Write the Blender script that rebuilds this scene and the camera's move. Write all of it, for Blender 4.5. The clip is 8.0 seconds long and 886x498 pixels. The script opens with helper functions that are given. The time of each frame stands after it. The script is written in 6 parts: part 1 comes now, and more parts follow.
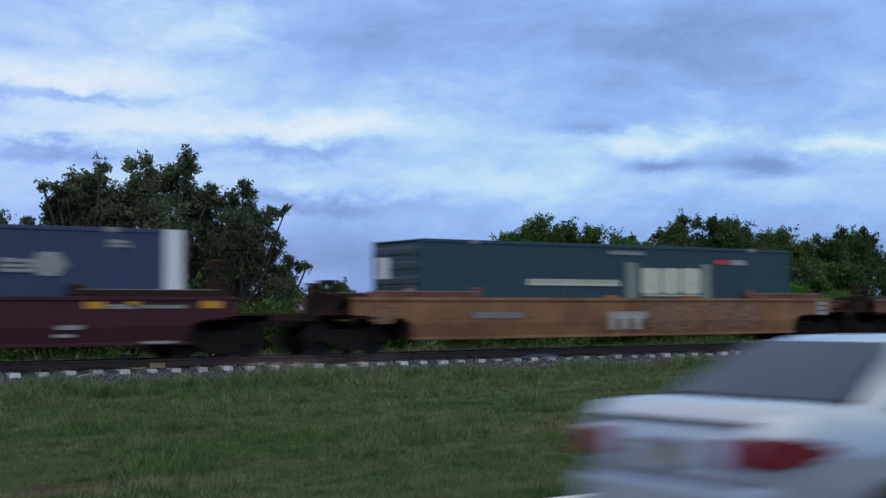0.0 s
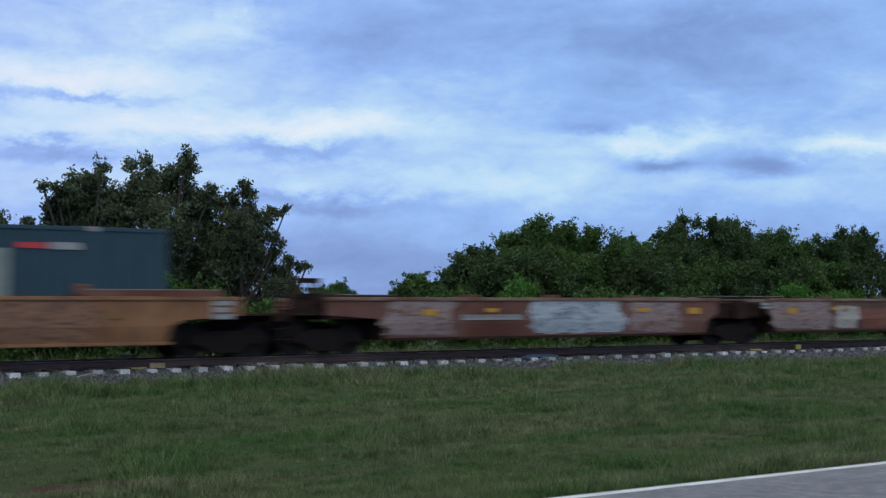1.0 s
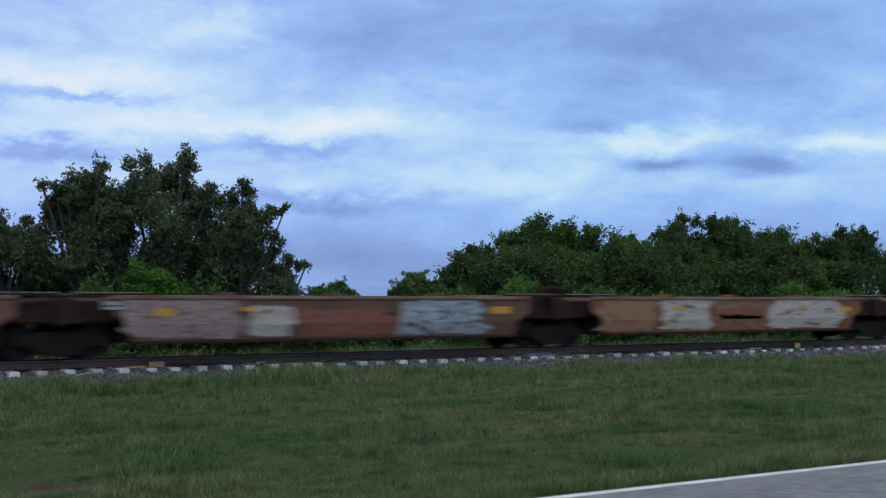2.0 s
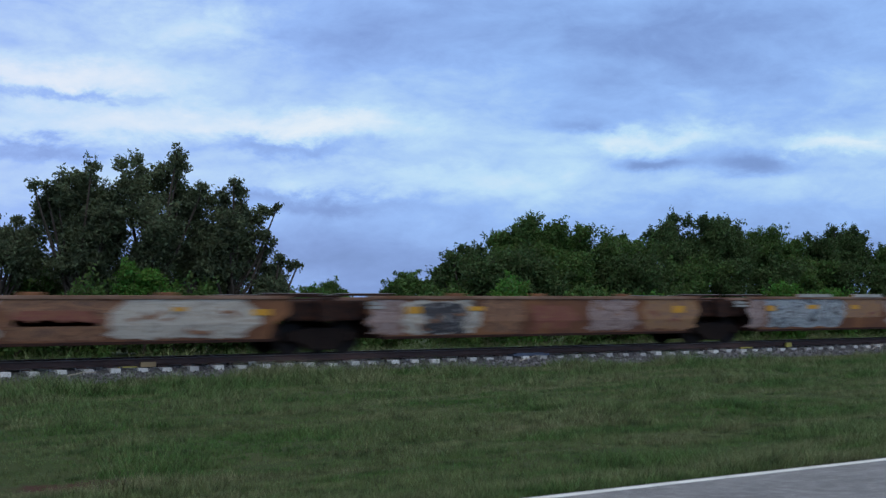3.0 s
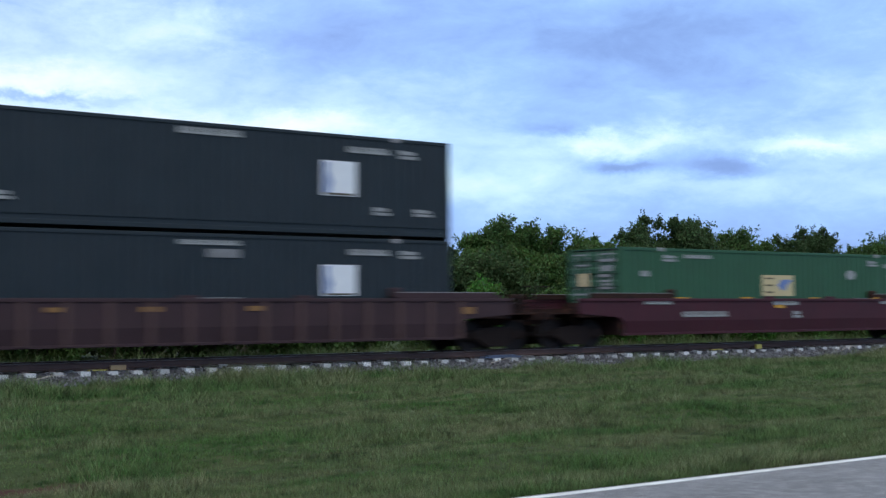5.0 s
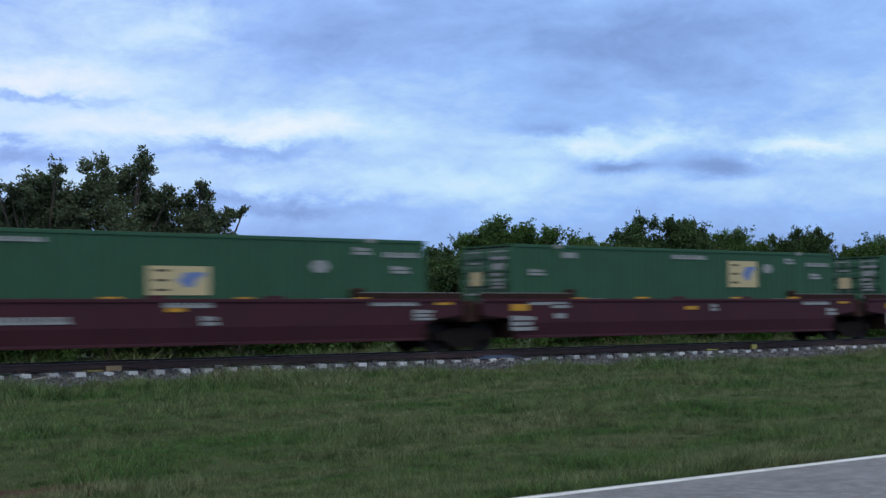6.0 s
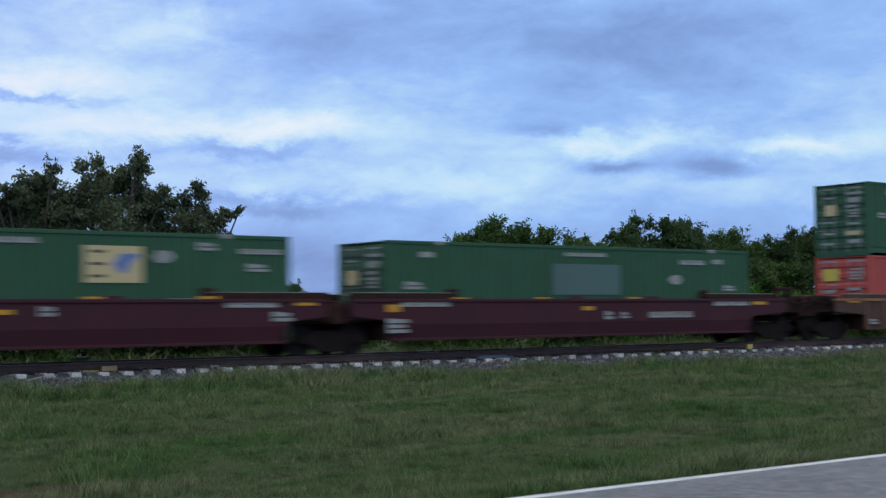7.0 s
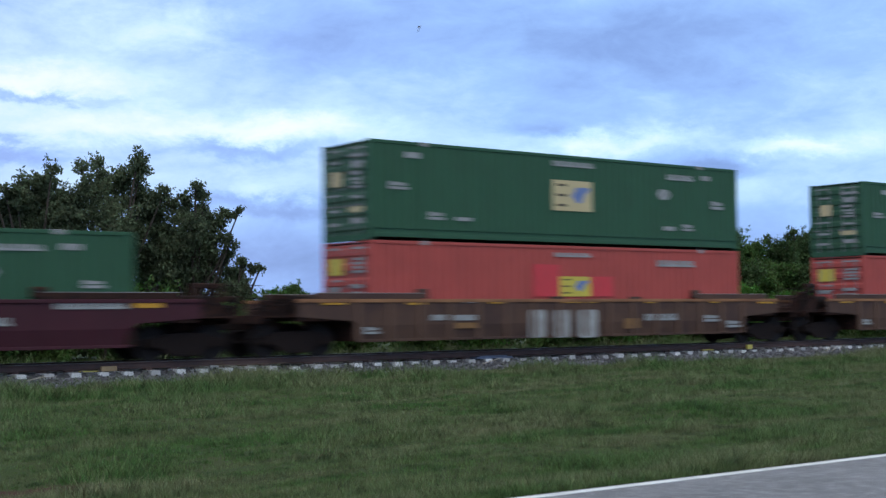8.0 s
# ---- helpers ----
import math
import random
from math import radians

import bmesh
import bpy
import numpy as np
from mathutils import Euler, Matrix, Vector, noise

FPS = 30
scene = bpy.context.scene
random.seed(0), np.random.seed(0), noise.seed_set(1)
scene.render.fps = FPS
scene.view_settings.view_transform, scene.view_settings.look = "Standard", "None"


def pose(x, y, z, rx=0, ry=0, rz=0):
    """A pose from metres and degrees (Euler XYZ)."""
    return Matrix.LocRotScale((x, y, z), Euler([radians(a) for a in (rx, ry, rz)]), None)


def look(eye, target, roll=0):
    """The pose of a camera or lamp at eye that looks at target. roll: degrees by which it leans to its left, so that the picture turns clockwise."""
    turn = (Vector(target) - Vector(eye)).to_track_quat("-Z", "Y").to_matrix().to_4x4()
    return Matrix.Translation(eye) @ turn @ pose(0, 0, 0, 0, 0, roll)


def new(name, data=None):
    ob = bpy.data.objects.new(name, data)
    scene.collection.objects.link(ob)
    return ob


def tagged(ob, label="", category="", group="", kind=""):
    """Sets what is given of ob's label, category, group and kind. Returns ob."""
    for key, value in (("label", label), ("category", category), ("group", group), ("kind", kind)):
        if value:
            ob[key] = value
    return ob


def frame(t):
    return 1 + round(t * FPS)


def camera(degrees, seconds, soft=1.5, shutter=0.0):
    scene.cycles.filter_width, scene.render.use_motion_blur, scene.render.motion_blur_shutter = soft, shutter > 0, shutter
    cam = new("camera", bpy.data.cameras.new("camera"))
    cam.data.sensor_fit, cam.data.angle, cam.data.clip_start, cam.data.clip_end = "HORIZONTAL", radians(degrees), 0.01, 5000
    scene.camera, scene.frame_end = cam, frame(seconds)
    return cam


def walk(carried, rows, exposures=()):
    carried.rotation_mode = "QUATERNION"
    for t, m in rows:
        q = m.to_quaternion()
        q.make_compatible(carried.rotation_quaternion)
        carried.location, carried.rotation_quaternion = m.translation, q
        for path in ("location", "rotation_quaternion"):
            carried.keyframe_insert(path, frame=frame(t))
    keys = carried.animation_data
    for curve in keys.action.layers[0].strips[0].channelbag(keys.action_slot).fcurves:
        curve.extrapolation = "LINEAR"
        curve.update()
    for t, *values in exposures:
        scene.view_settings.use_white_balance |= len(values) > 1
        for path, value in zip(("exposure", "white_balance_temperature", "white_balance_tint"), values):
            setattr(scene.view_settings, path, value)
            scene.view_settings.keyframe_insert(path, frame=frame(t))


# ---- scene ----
# ---- camera: a person at the roadside, panning slowly ----
EYE = 1.6
cam = camera(36.624, 8.0, soft=1.4, shutter=0.5)


def aim(yaw, pitch, roll):
    return pose(0, 0, EYE, 90 + pitch, 0, -yaw) @ pose(0, 0, 0, 0, 0, roll)


PATH = [
    (0.0, aim(35.228, 2.763, -0.318)),
    (0.5, aim(35.228, 2.763, -0.318)),
    (1.0, aim(35.228, 2.763, -0.318)),
    (1.5, aim(35.225, 2.726, -0.319)),
    (3.0, aim(35.608, 2.700, -0.393)),
    (3.5, aim(36.079, 2.720, -0.412)),
    (4.0, aim(36.583, 2.752, -0.443)),
    (4.5, aim(36.740, 2.775, -0.461)),
    (6.0, aim(37.014, 2.802, -0.525)),
    (6.5, aim(37.108, 2.801, -0.524)),
    (7.0, aim(37.197, 2.803, -0.546)),
    (7.5, aim(37.193, 2.823, -0.550)),
    (8.0, aim(37.201, 2.816, -0.553)),
]
# the clip's camera opens up when dark boxes fill its picture
walk(cam, PATH, [(0.0, 0.0), (4.0, 0.0), (4.5, 0.40), (4.7, 0.42), (5.8, 0.08), (6.5, 0.06), (7.0, 0.03), (7.5, 0.1), (8.0, 0.32)])

# ---- light: an overcast evening sky ----
RAIL = 0.455         # top of rail
TRACK = 33.6         # centre line of the track
SPEED = 24.05        # train, metres a second


def node(nt, kind, **sets):
    n = nt.nodes.new(kind)
    for k, v in sets.items():
        if k in n.inputs:
            n.inputs[k].default_value = v
    return n


def ramp(nt, stops, source):
    r = nt.nodes.new("ShaderNodeValToRGB")
    el = r.color_ramp.elements
    while len(el) < len(stops):
        el.new(0.5)
    for e, (p, c) in zip(el, stops):
        e.position = p
        e.color = (*c, 1) if len(c) == 3 else c
    nt.links.new(source, r.inputs[0])
    return r.outputs[0]


def maths(nt, op, a, b=0.0, c=0.0):
    m = nt.nodes.new("ShaderNodeMath")
    m.operation = op
    for i, v in enumerate((a, b, c)):
        if isinstance(v, (int, float)):
            m.inputs[i].default_value = v
        else:
            nt.links.new(v, m.inputs[i])
    return m.outputs[0]


def mix(nt, fac, a, b, blend="MIX"):
    m = nt.nodes.new("ShaderNodeMix")
    m.data_type, m.blend_type = "RGBA", blend
    for s, v in ((m.inputs[0], fac), (m.inputs[6], a), (m.inputs[7], b)):
        if isinstance(v, (int, float)):
            s.default_value = v
        elif isinstance(v, tuple):
            s.default_value = (*v, 1)
        else:
            nt.links.new(v, s)
    return m.outputs[2]


def noise_tex(nt, vector, scale, detail=5.0, rough=0.55, distortion=0.0, out="Fac"):
    n = node(nt, "ShaderNodeTexNoise", Scale=scale, Detail=detail, Roughness=rough, Distortion=distortion)
    nt.links.new(vector, n.inputs["Vector"])
    return n.outputs[out]


def grey(v):
    return (v, v, v)


def stretch(nt, vector, scale):
    mp = node(nt, "ShaderNodeMapping")
    mp.inputs["Scale"].default_value = scale
    nt.links.new(vector, mp.inputs["Vector"])
    return mp.outputs[0]


def build_world():
    w = bpy.data.worlds.new("evening_sky")
    scene.world = w
    w.use_nodes = True
    nt = w.node_tree
    nt.nodes.clear()
    tc = nt.nodes.new("ShaderNodeTexCoord")
    d = tc.outputs["Generated"]
    sep = nt.nodes.new("ShaderNodeSeparateXYZ")
    nt.links.new(d, sep.inputs[0])
    z = sep.outputs[2]
    # azimuth and height in degrees, shifted about by noise so that cloud edges are torn
    soft = noise_tex(nt, stretch(nt, d, (17, 17, 34)), 1.0, 7.0, 0.66, 0.2, "Color")
    sw = nt.nodes.new("ShaderNodeSeparateColor")
    nt.links.new(soft, sw.inputs[0])
    deg = 180 / math.pi
    az = maths(nt, "MULTIPLY", maths(nt, "ARCTAN2", sep.outputs[0], sep.outputs[1]), deg)
    near_az = maths(nt, "ADD", az, maths(nt, "MULTIPLY", maths(nt, "SUBTRACT", sw.outputs[0], 0.5), 3.0))
    az = maths(nt, "ADD", az, maths(nt, "MULTIPLY", maths(nt, "SUBTRACT", sw.outputs[0], 0.5), 7.0))
    el = maths(nt, "MULTIPLY", maths(nt, "ARCSINE", z), deg)
    el0 = el
    el = maths(nt, "ADD", el0, maths(nt, "MULTIPLY", maths(nt, "SUBTRACT", sw.outputs[1], 0.5), 2.6))
    near_el = maths(nt, "ADD", el0, maths(nt, "MULTIPLY", maths(nt, "SUBTRACT", sw.outputs[1], 0.5), 1.1))
    level = ramp(nt, [(0.0, grey(0.45)), (0.04, grey(0.45)), (0.08, grey(0.54)), (0.12, grey(0.60)),
                      (0.17, grey(0.58)), (0.21, grey(0.54)), (0.30, grey(0.56)), (0.5, grey(0.70)), (1.0, grey(0.90))], z)
    big = noise_tex(nt, stretch(nt, d, (4.0, 4.0, 13.0)), 1.0, 5.0, 0.55, 0.3)
    fine = noise_tex(nt, stretch(nt, d, (19, 19, 46)), 1.0, 7.0, 0.64, 0.3)
    v = maths(nt, "ADD", level, maths(nt, "MULTIPLY", maths(nt, "SUBTRACT", big, 0.5), 0.30))
    v = maths(nt, "ADD", v, maths(nt, "MULTIPLY", maths(nt, "SUBTRACT", fine, 0.5), 0.22))
    # cloud bodies: azimuth, height, half width, half height, brightness
    for a0, e0, wa, we, amp in CLOUDS:
        small = we < 0.5 and wa < 2.5
        p = maths(nt, "POWER", maths(nt, "DIVIDE", maths(nt, "SUBTRACT", near_az if small else az, a0), wa), 2.0)
        q = maths(nt, "POWER", maths(nt, "DIVIDE", maths(nt, "SUBTRACT", near_el if small else el, e0), we), 2.0)
        g = maths(nt, "EXPONENT", maths(nt, "MULTIPLY", maths(nt, "ADD", p, q), -1.0))
        v = maths(nt, "ADD", v, maths(nt, "MULTIPLY", g, amp))
    clouds = ramp(nt, [(0.24, (0.128, 0.215, 0.46)), (0.42, (0.220, 0.36, 0.73)), (0.54, (0.312, 0.52, 0.97)),
                       (0.66, (0.515, 0.76, 1.0)), (0.82, (0.80, 0.92, 1.0))], v)
    west = ramp(nt, [(0.08, grey(1.0)), (0.22, grey(0.0))], maths(nt, "MULTIPLY", az, 1 / 180))
    clouds = mix(nt, west, clouds, mix(nt, 1.0, clouds, (1.12, 1.0, 1.02), "MULTIPLY"))
    sky = nt.nodes.new("ShaderNodeTexSky")
    sky.sky_type = "NISHITA"
    sky.sun_disc = False
    sky.sun_elevation, sky.sun_rotation = radians(35), radians(200)
    thin = nt.nodes.new("ShaderNodeBackground")
    thin.inputs[1].default_value = 0.05
    nt.links.new(sky.outputs[0], thin.inputs[0])
    cover = nt.nodes.new("ShaderNodeBackground")
    cover.inputs[1].default_value = 1.0
    nt.links.new(clouds, cover.inputs[0])
    both = nt.nodes.new("ShaderNodeMixShader")
    both.inputs[0].default_value = 0.9
    out = nt.nodes.new("ShaderNodeOutputWorld")
    nt.links.new(thin.outputs[0], both.inputs[1])
    nt.links.new(cover.outputs[0], both.inputs[2])
    nt.links.new(both.outputs[0], out.inputs[0])


CLOUDS = [(20.5, 12.0, 8.5, 2.2, 0.07),
          (46.36, 11.19, 7.74, 2.06, -0.13),
          (44.25, 7.32, 3.39, 0.48, 0.17),
          (52.05, 6.89, 2.66, 0.39, 0.17),
          (19.57, 9.76, 5.32, 0.68, 0.16),
          (24.38, 7.80, 8.23, 0.87, 0.17),
          (31.27, 8.21, 3.15, 0.58, 0.12),
          (18.68, 6.77, 2.90, 0.44, -0.17),
          (28.39, 7.08, 3.87, 0.48, -0.19),
          (19.80, 9.05, 3.39, 0.24, -0.16),
          (44.60, 6.21, 1.45, 0.24, -0.20),
          (48.55, 6.05, 1.81, 0.41, -0.20),
          (29.83, 4.67, 4.11, 0.41, -0.15),
          (41.40, 7.80, 1.69, 0.34, -0.13),
          (33.68, 5.68, 10.16, 0.63, 0.07),
          (31.27, 2.78, 6.29, 1.33, -0.07),
          (25.08, 12.13, 3.15, 0.92, 0.12),
          (38.03, 10.24, 6.29, 0.73, 0.04),
          (44.01, 5.20, 10.16, 0.58, 0.05),
          (33.20, 11.90, 4.84, 1.21, -0.05),
          (17.79, 11.19, 2.18, 0.48, -0.06)]
build_world()
sun = new("sun", bpy.data.lights.new("sun", "SUN"))
sun.data.energy, sun.data.angle, sun.data.color = 0.7, radians(70), (1.0, 0.95, 0.85)
sun.matrix_world = look((-20, -35, 70), (0, 0, 0))

# ---- materials ----
MATS = {}


def material(name, base, second=None, scale=3.0, amount=0.5, rough=0.6, metal=0.0, bump=0.15, bump_scale=40.0,
             dirt_shade=None, dirt_shade_amount=0.35, streak=False, spread=0.0, island=0.0, world=False, coat=0.0, spec=0.5, bands=None):
    """A painted, rusted or grown surface: two tones by broad noise, dirt (on grass: painted shade) by finer noise,
    relief.
    """
    if name in MATS:
        return MATS[name]
    m = bpy.data.materials.new(name)
    m.use_nodes = True
    nt = m.node_tree
    b = nt.nodes["Principled BSDF"]
    if world:
        co = nt.nodes.new("ShaderNodeNewGeometry").outputs["Position"]
    else:
        co = nt.nodes.new("ShaderNodeTexCoord").outputs["Object"]
    second = second or tuple(c * 0.7 for c in base)
    broad = noise_tex(nt, stretch(nt, co, bands) if bands else co, scale, 5.0, 0.62, 0.3)
    f = ramp(nt, [(0.39, grey(0.0)), (0.61, grey(1.0))], broad)
    col = mix(nt, maths(nt, "MULTIPLY", f, amount), base, second)
    if dirt_shade:
        mp = node(nt, "ShaderNodeMapping")
        mp.inputs["Scale"].default_value = (6, 6, 0.5) if streak else (1, 1, 1)
        nt.links.new(co, mp.inputs["Vector"])
        g = ramp(nt, [(0.45, grey(0.0)), (0.72, grey(1.0))], noise_tex(nt, mp.outputs[0], 2.2 if streak else scale * 4, 6.0, 0.65))
        col = mix(nt, maths(nt, "MULTIPLY", g, dirt_shade_amount), col, dirt_shade)
    if spread:
        info = nt.nodes.new("ShaderNodeObjectInfo")
        hv = nt.nodes.new("ShaderNodeHueSaturation")
        nt.links.new(maths(nt, "MULTIPLY_ADD", info.outputs["Random"], spread, 1 - spread / 2), hv.inputs["Value"])
        nt.links.new(col, hv.inputs["Color"])
        col = hv.outputs[0]
    if island:
        geo = nt.nodes.new("ShaderNodeNewGeometry")
        hv = nt.nodes.new("ShaderNodeHueSaturation")
        nt.links.new(maths(nt, "MULTIPLY_ADD", geo.outputs["Random Per Island"], island, 1 - island / 2), hv.inputs["Value"])
        nt.links.new(maths(nt, "MULTIPLY_ADD", geo.outputs["Random Per Island"], 0.06, 0.47), hv.inputs["Hue"])
        nt.links.new(col, hv.inputs["Color"])
        col = hv.outputs[0]
    nt.links.new(col, b.inputs["Base Color"])
    b.inputs["Roughness"].default_value = rough
    b.inputs["Metallic"].default_value = metal
    b.inputs["Coat Weight"].default_value = coat
    b.inputs["Specular IOR Level"].default_value = spec
    if bump:
        bm_ = node(nt, "ShaderNodeBump", Strength=bump, Distance=0.02)
        nt.links.new(noise_tex(nt, co, bump_scale, 4.0, 0.6), bm_.inputs["Height"])
        nt.links.new(bm_.outputs[0], b.inputs["Normal"])
    MATS[name] = m
    return m


GRIME = (0.05, 0.035, 0.03)
RUST = (0.16, 0.055, 0.025)
M_GREEN = material("green container paint", (0.033, 0.098, 0.052), (0.037, 0.112, 0.059), 1.2, 0.6, 0.55, dirt_shade=GRIME, dirt_shade_amount=0.25, streak=True, spec=0.22)
M_RED = material("faded red container paint", (0.47, 0.088, 0.072), (0.41, 0.078, 0.064), 1.0, 0.7, 0.6, dirt_shade=GRIME, dirt_shade_amount=0.3, streak=True, spec=0.22)
M_DARK = material("dark slate container paint", (0.019, 0.028, 0.034), (0.025, 0.035, 0.042), 1.0, 0.6, 0.5, dirt_shade=GRIME, dirt_shade_amount=0.25, streak=True, spec=0.22)
M_TEAL = material("blue-grey container paint", (0.033, 0.068, 0.090), (0.039, 0.079, 0.102), 1.0, 0.6, 0.55, dirt_shade=GRIME, dirt_shade_amount=0.3, streak=True, spec=0.22)
M_NAVY = material("dull navy container paint", (0.046, 0.066, 0.132), (0.054, 0.075, 0.142), 1.0, 0.6, 0.55, dirt_shade=GRIME, dirt_shade_amount=0.25, streak=True, spec=0.22)
M_MAROON = material("maroon wagon paint", (0.066, 0.015, 0.023), (0.050, 0.013, 0.019), 0.8, 0.7, 0.6, dirt_shade=GRIME, dirt_shade_amount=0.4, streak=True, spec=0.22)
M_BROWN = material("dark brown wagon paint", (0.055, 0.029, 0.033), (0.040, 0.022, 0.025), 0.8, 0.7, 0.7, dirt_shade=GRIME, dirt_shade_amount=0.5, streak=True, spec=0.22)
M_YELLOW = material("faded ochre wagon paint", (0.34, 0.165, 0.076), (0.20, 0.092, 0.05), 0.7, 0.9, 0.7, dirt_shade=(0.11, 0.05, 0.03), dirt_shade_amount=0.65, streak=True, spec=0.22)
M_TAN = material("rusted tan wagon paint", (0.27, 0.122, 0.055), (0.13, 0.058, 0.038), 0.6, 0.95, 0.75, dirt_shade=RUST, dirt_shade_amount=0.6, streak=True, spec=0.22)
M_RUSTY = material("rusted red-brown wagon paint", (0.115, 0.045, 0.030), (0.21, 0.112, 0.09), 0.5, 0.9, 0.8, dirt_shade=RUST, dirt_shade_amount=0.6, streak=True, spec=0.22)
M_MUD = material("weathered brown-tan wagon paint", (0.105, 0.062, 0.048), (0.17, 0.098, 0.056), 0.7, 0.8, 0.75, dirt_shade=GRIME, dirt_shade_amount=0.6, streak=True, spec=0.22)
M_SOOT = material("dark brown-tan ribbed wagon paint", (0.072, 0.040, 0.033), (0.12, 0.064, 0.042), 0.7, 0.8, 0.75, dirt_shade=GRIME, dirt_shade_amount=0.7, streak=True, spec=0.22)
# lighter copies of the wagon paints: light caught by the ribs, put into colour
M_RIBLIT = material("brown rib paint lightened as lit", (0.115, 0.066, 0.060), (0.075, 0.043, 0.040), 0.9, 0.8, 0.7, dirt_shade=GRIME, dirt_shade_amount=0.4, streak=True, spec=0.22)
M_RIBTANLIT = material("tan rib paint lightened as lit", (0.165, 0.092, 0.06), (0.105, 0.06, 0.045), 0.9, 0.8, 0.7, dirt_shade=GRIME, dirt_shade_amount=0.5, streak=True, spec=0.22)
M_CHORD = material("pale worn pinkish chord paint", (0.27, 0.175, 0.13), (0.15, 0.075, 0.05), 0.9, 0.9, 0.75, dirt_shade=RUST, dirt_shade_amount=0.5, spec=0.22, bands=(1.0, 1.0, 3.0))
M_RUNNING = material("grimy cast steel", (0.013, 0.010, 0.010), (0.022, 0.015, 0.013), 4.0, 0.7, 0.85, 0.1, dirt_shade=RUST, dirt_shade_amount=0.1, spec=0.15)
M_TREAD = material("worn wheel steel", (0.028, 0.022, 0.021), (0.018, 0.015, 0.014), 5.0, 0.6, 0.6, 0.3, spec=0.15)
M_DECK = material("rusty steel deck", (0.028, 0.016, 0.014), (0.018, 0.012, 0.012), 2.0, 0.7, 0.8, 0.1, dirt_shade=RUST, dirt_shade_amount=0.5, spec=0.15)
M_EDGE = material("pale steel edge", (0.35, 0.33, 0.32), (0.22, 0.2, 0.19), 3.0, 0.6, 0.6, 0.2)
M_WHITE = material("dirty white marking", (0.34, 0.34, 0.33), (0.21, 0.21, 0.20), 4.0, 0.7, 0.6, bump=0.05)
M_CLEAN = material("white placard", (0.80, 0.80, 0.80), (0.68, 0.69, 0.72), 3.0, 0.5, 0.5, bump=0.05)
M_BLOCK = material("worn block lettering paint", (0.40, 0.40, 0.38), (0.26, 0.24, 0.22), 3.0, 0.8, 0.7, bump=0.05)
M_FAINT = material("grey faded marking", (0.22, 0.22, 0.22), (0.15, 0.14, 0.14), 4.0, 0.7, 0.7, bump=0.05)
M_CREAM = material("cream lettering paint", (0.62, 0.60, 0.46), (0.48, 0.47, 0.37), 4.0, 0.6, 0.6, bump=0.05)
M_POST = material("grey-olive bracket paint", (0.22, 0.25, 0.22), (0.17, 0.19, 0.17), 4.0, 0.6, 0.6, bump=0.05)
M_SIGNRED = material("bright red patch", (0.62, 0.04, 0.05), (0.5, 0.05, 0.05), 3.0, 0.5, 0.55, bump=0.05)
M_LOGO = material("tan logo board", (0.58, 0.46, 0.24), (0.5, 0.4, 0.22), 3.0, 0.5, 0.55, bump=0.05)
M_LOGOYEL = material("yellow logo board", (0.62, 0.50, 0.06), (0.5, 0.4, 0.08), 3.0, 0.5, 0.55, bump=0.05)
M_LOGOBLUE = material("faded blue logo shape", (0.12, 0.19, 0.42), (0.2, 0.25, 0.4), 3.0, 0.5, 0.55, bump=0.05)
M_LOGODARK = material("dark brown logo bar", (0.08, 0.06, 0.03), None, 3.0, 0.5, 0.6, bump=0.05)
M_PATCH = material("grey-green overpaint", (0.075, 0.135, 0.12), (0.09, 0.15, 0.14), 2.0, 0.5, 0.55, bump=0.05)
M_AMBER = material("amber reflective strip", (0.62, 0.30, 0.015), (0.45, 0.22, 0.02), 5.0, 0.6, 0.4, bump=0.03)

M_AMBERDULL = material("dull amber strip", (0.26, 0.125, 0.03), (0.17, 0.085, 0.03), 5.0, 0.7, 0.5, bump=0.03)


def graffiti(name, tones):
    m = bpy.data.materials.new(name)
    m.use_nodes = True
    nt = m.node_tree
    b = nt.nodes["Principled BSDF"]
    co = nt.nodes.new("ShaderNodeTexCoord").outputs["Object"]
    wave = noise_tex(nt, stretch(nt, co, (1.0, 1.0, 1.5)), 1.9, 2.5, 0.55, 3.2)
    n = len(tones)
    col = ramp(nt, [(0.36 + 0.28 * i / (n - 1), t) for i, t in enumerate(tones)], wave)
    worn = ramp(nt, [(0.5, grey(0)), (0.75, grey(1))], noise_tex(nt, co, 7.0, 5.0, 0.65))
    col = mix(nt, maths(nt, "MULTIPLY", worn, 0.45), col, (0.20, 0.10, 0.06))
    nt.links.new(col, b.inputs["Base Color"])
    b.inputs["Roughness"].default_value = 0.65
    return m


G_WHITE = graffiti("cream and white spray paint", [(0.26, 0.23, 0.20), (0.42, 0.38, 0.33), (0.52, 0.48, 0.42), (0.34, 0.27, 0.21)])
G_BLUE = graffiti("pale blue-grey spray paint", [(0.04, 0.045, 0.06), (0.22, 0.25, 0.28), (0.42, 0.46, 0.48), (0.09, 0.10, 0.13)])
G_PALE = graffiti("pale blue-white spray paint", [(0.14, 0.15, 0.17), (0.36, 0.40, 0.43), (0.52, 0.57, 0.60), (0.28, 0.30, 0.33)])
G_PINK = graffiti("dusty pink spray paint", [(0.11, 0.065, 0.06), (0.26, 0.175, 0.155), (0.36, 0.28, 0.27), (0.20, 0.11, 0.08)])
G_RED = graffiti("dull red spray paint", [(0.22, 0.09, 0.04), (0.18, 0.045, 0.035), (0.20, 0.06, 0.04), (0.24, 0.11, 0.05)])
G_RUST = graffiti("rust and dark brown spray paint", [(0.10, 0.05, 0.03), (0.20, 0.09, 0.05), (0.32, 0.16, 0.08), (0.09, 0.05, 0.04)])
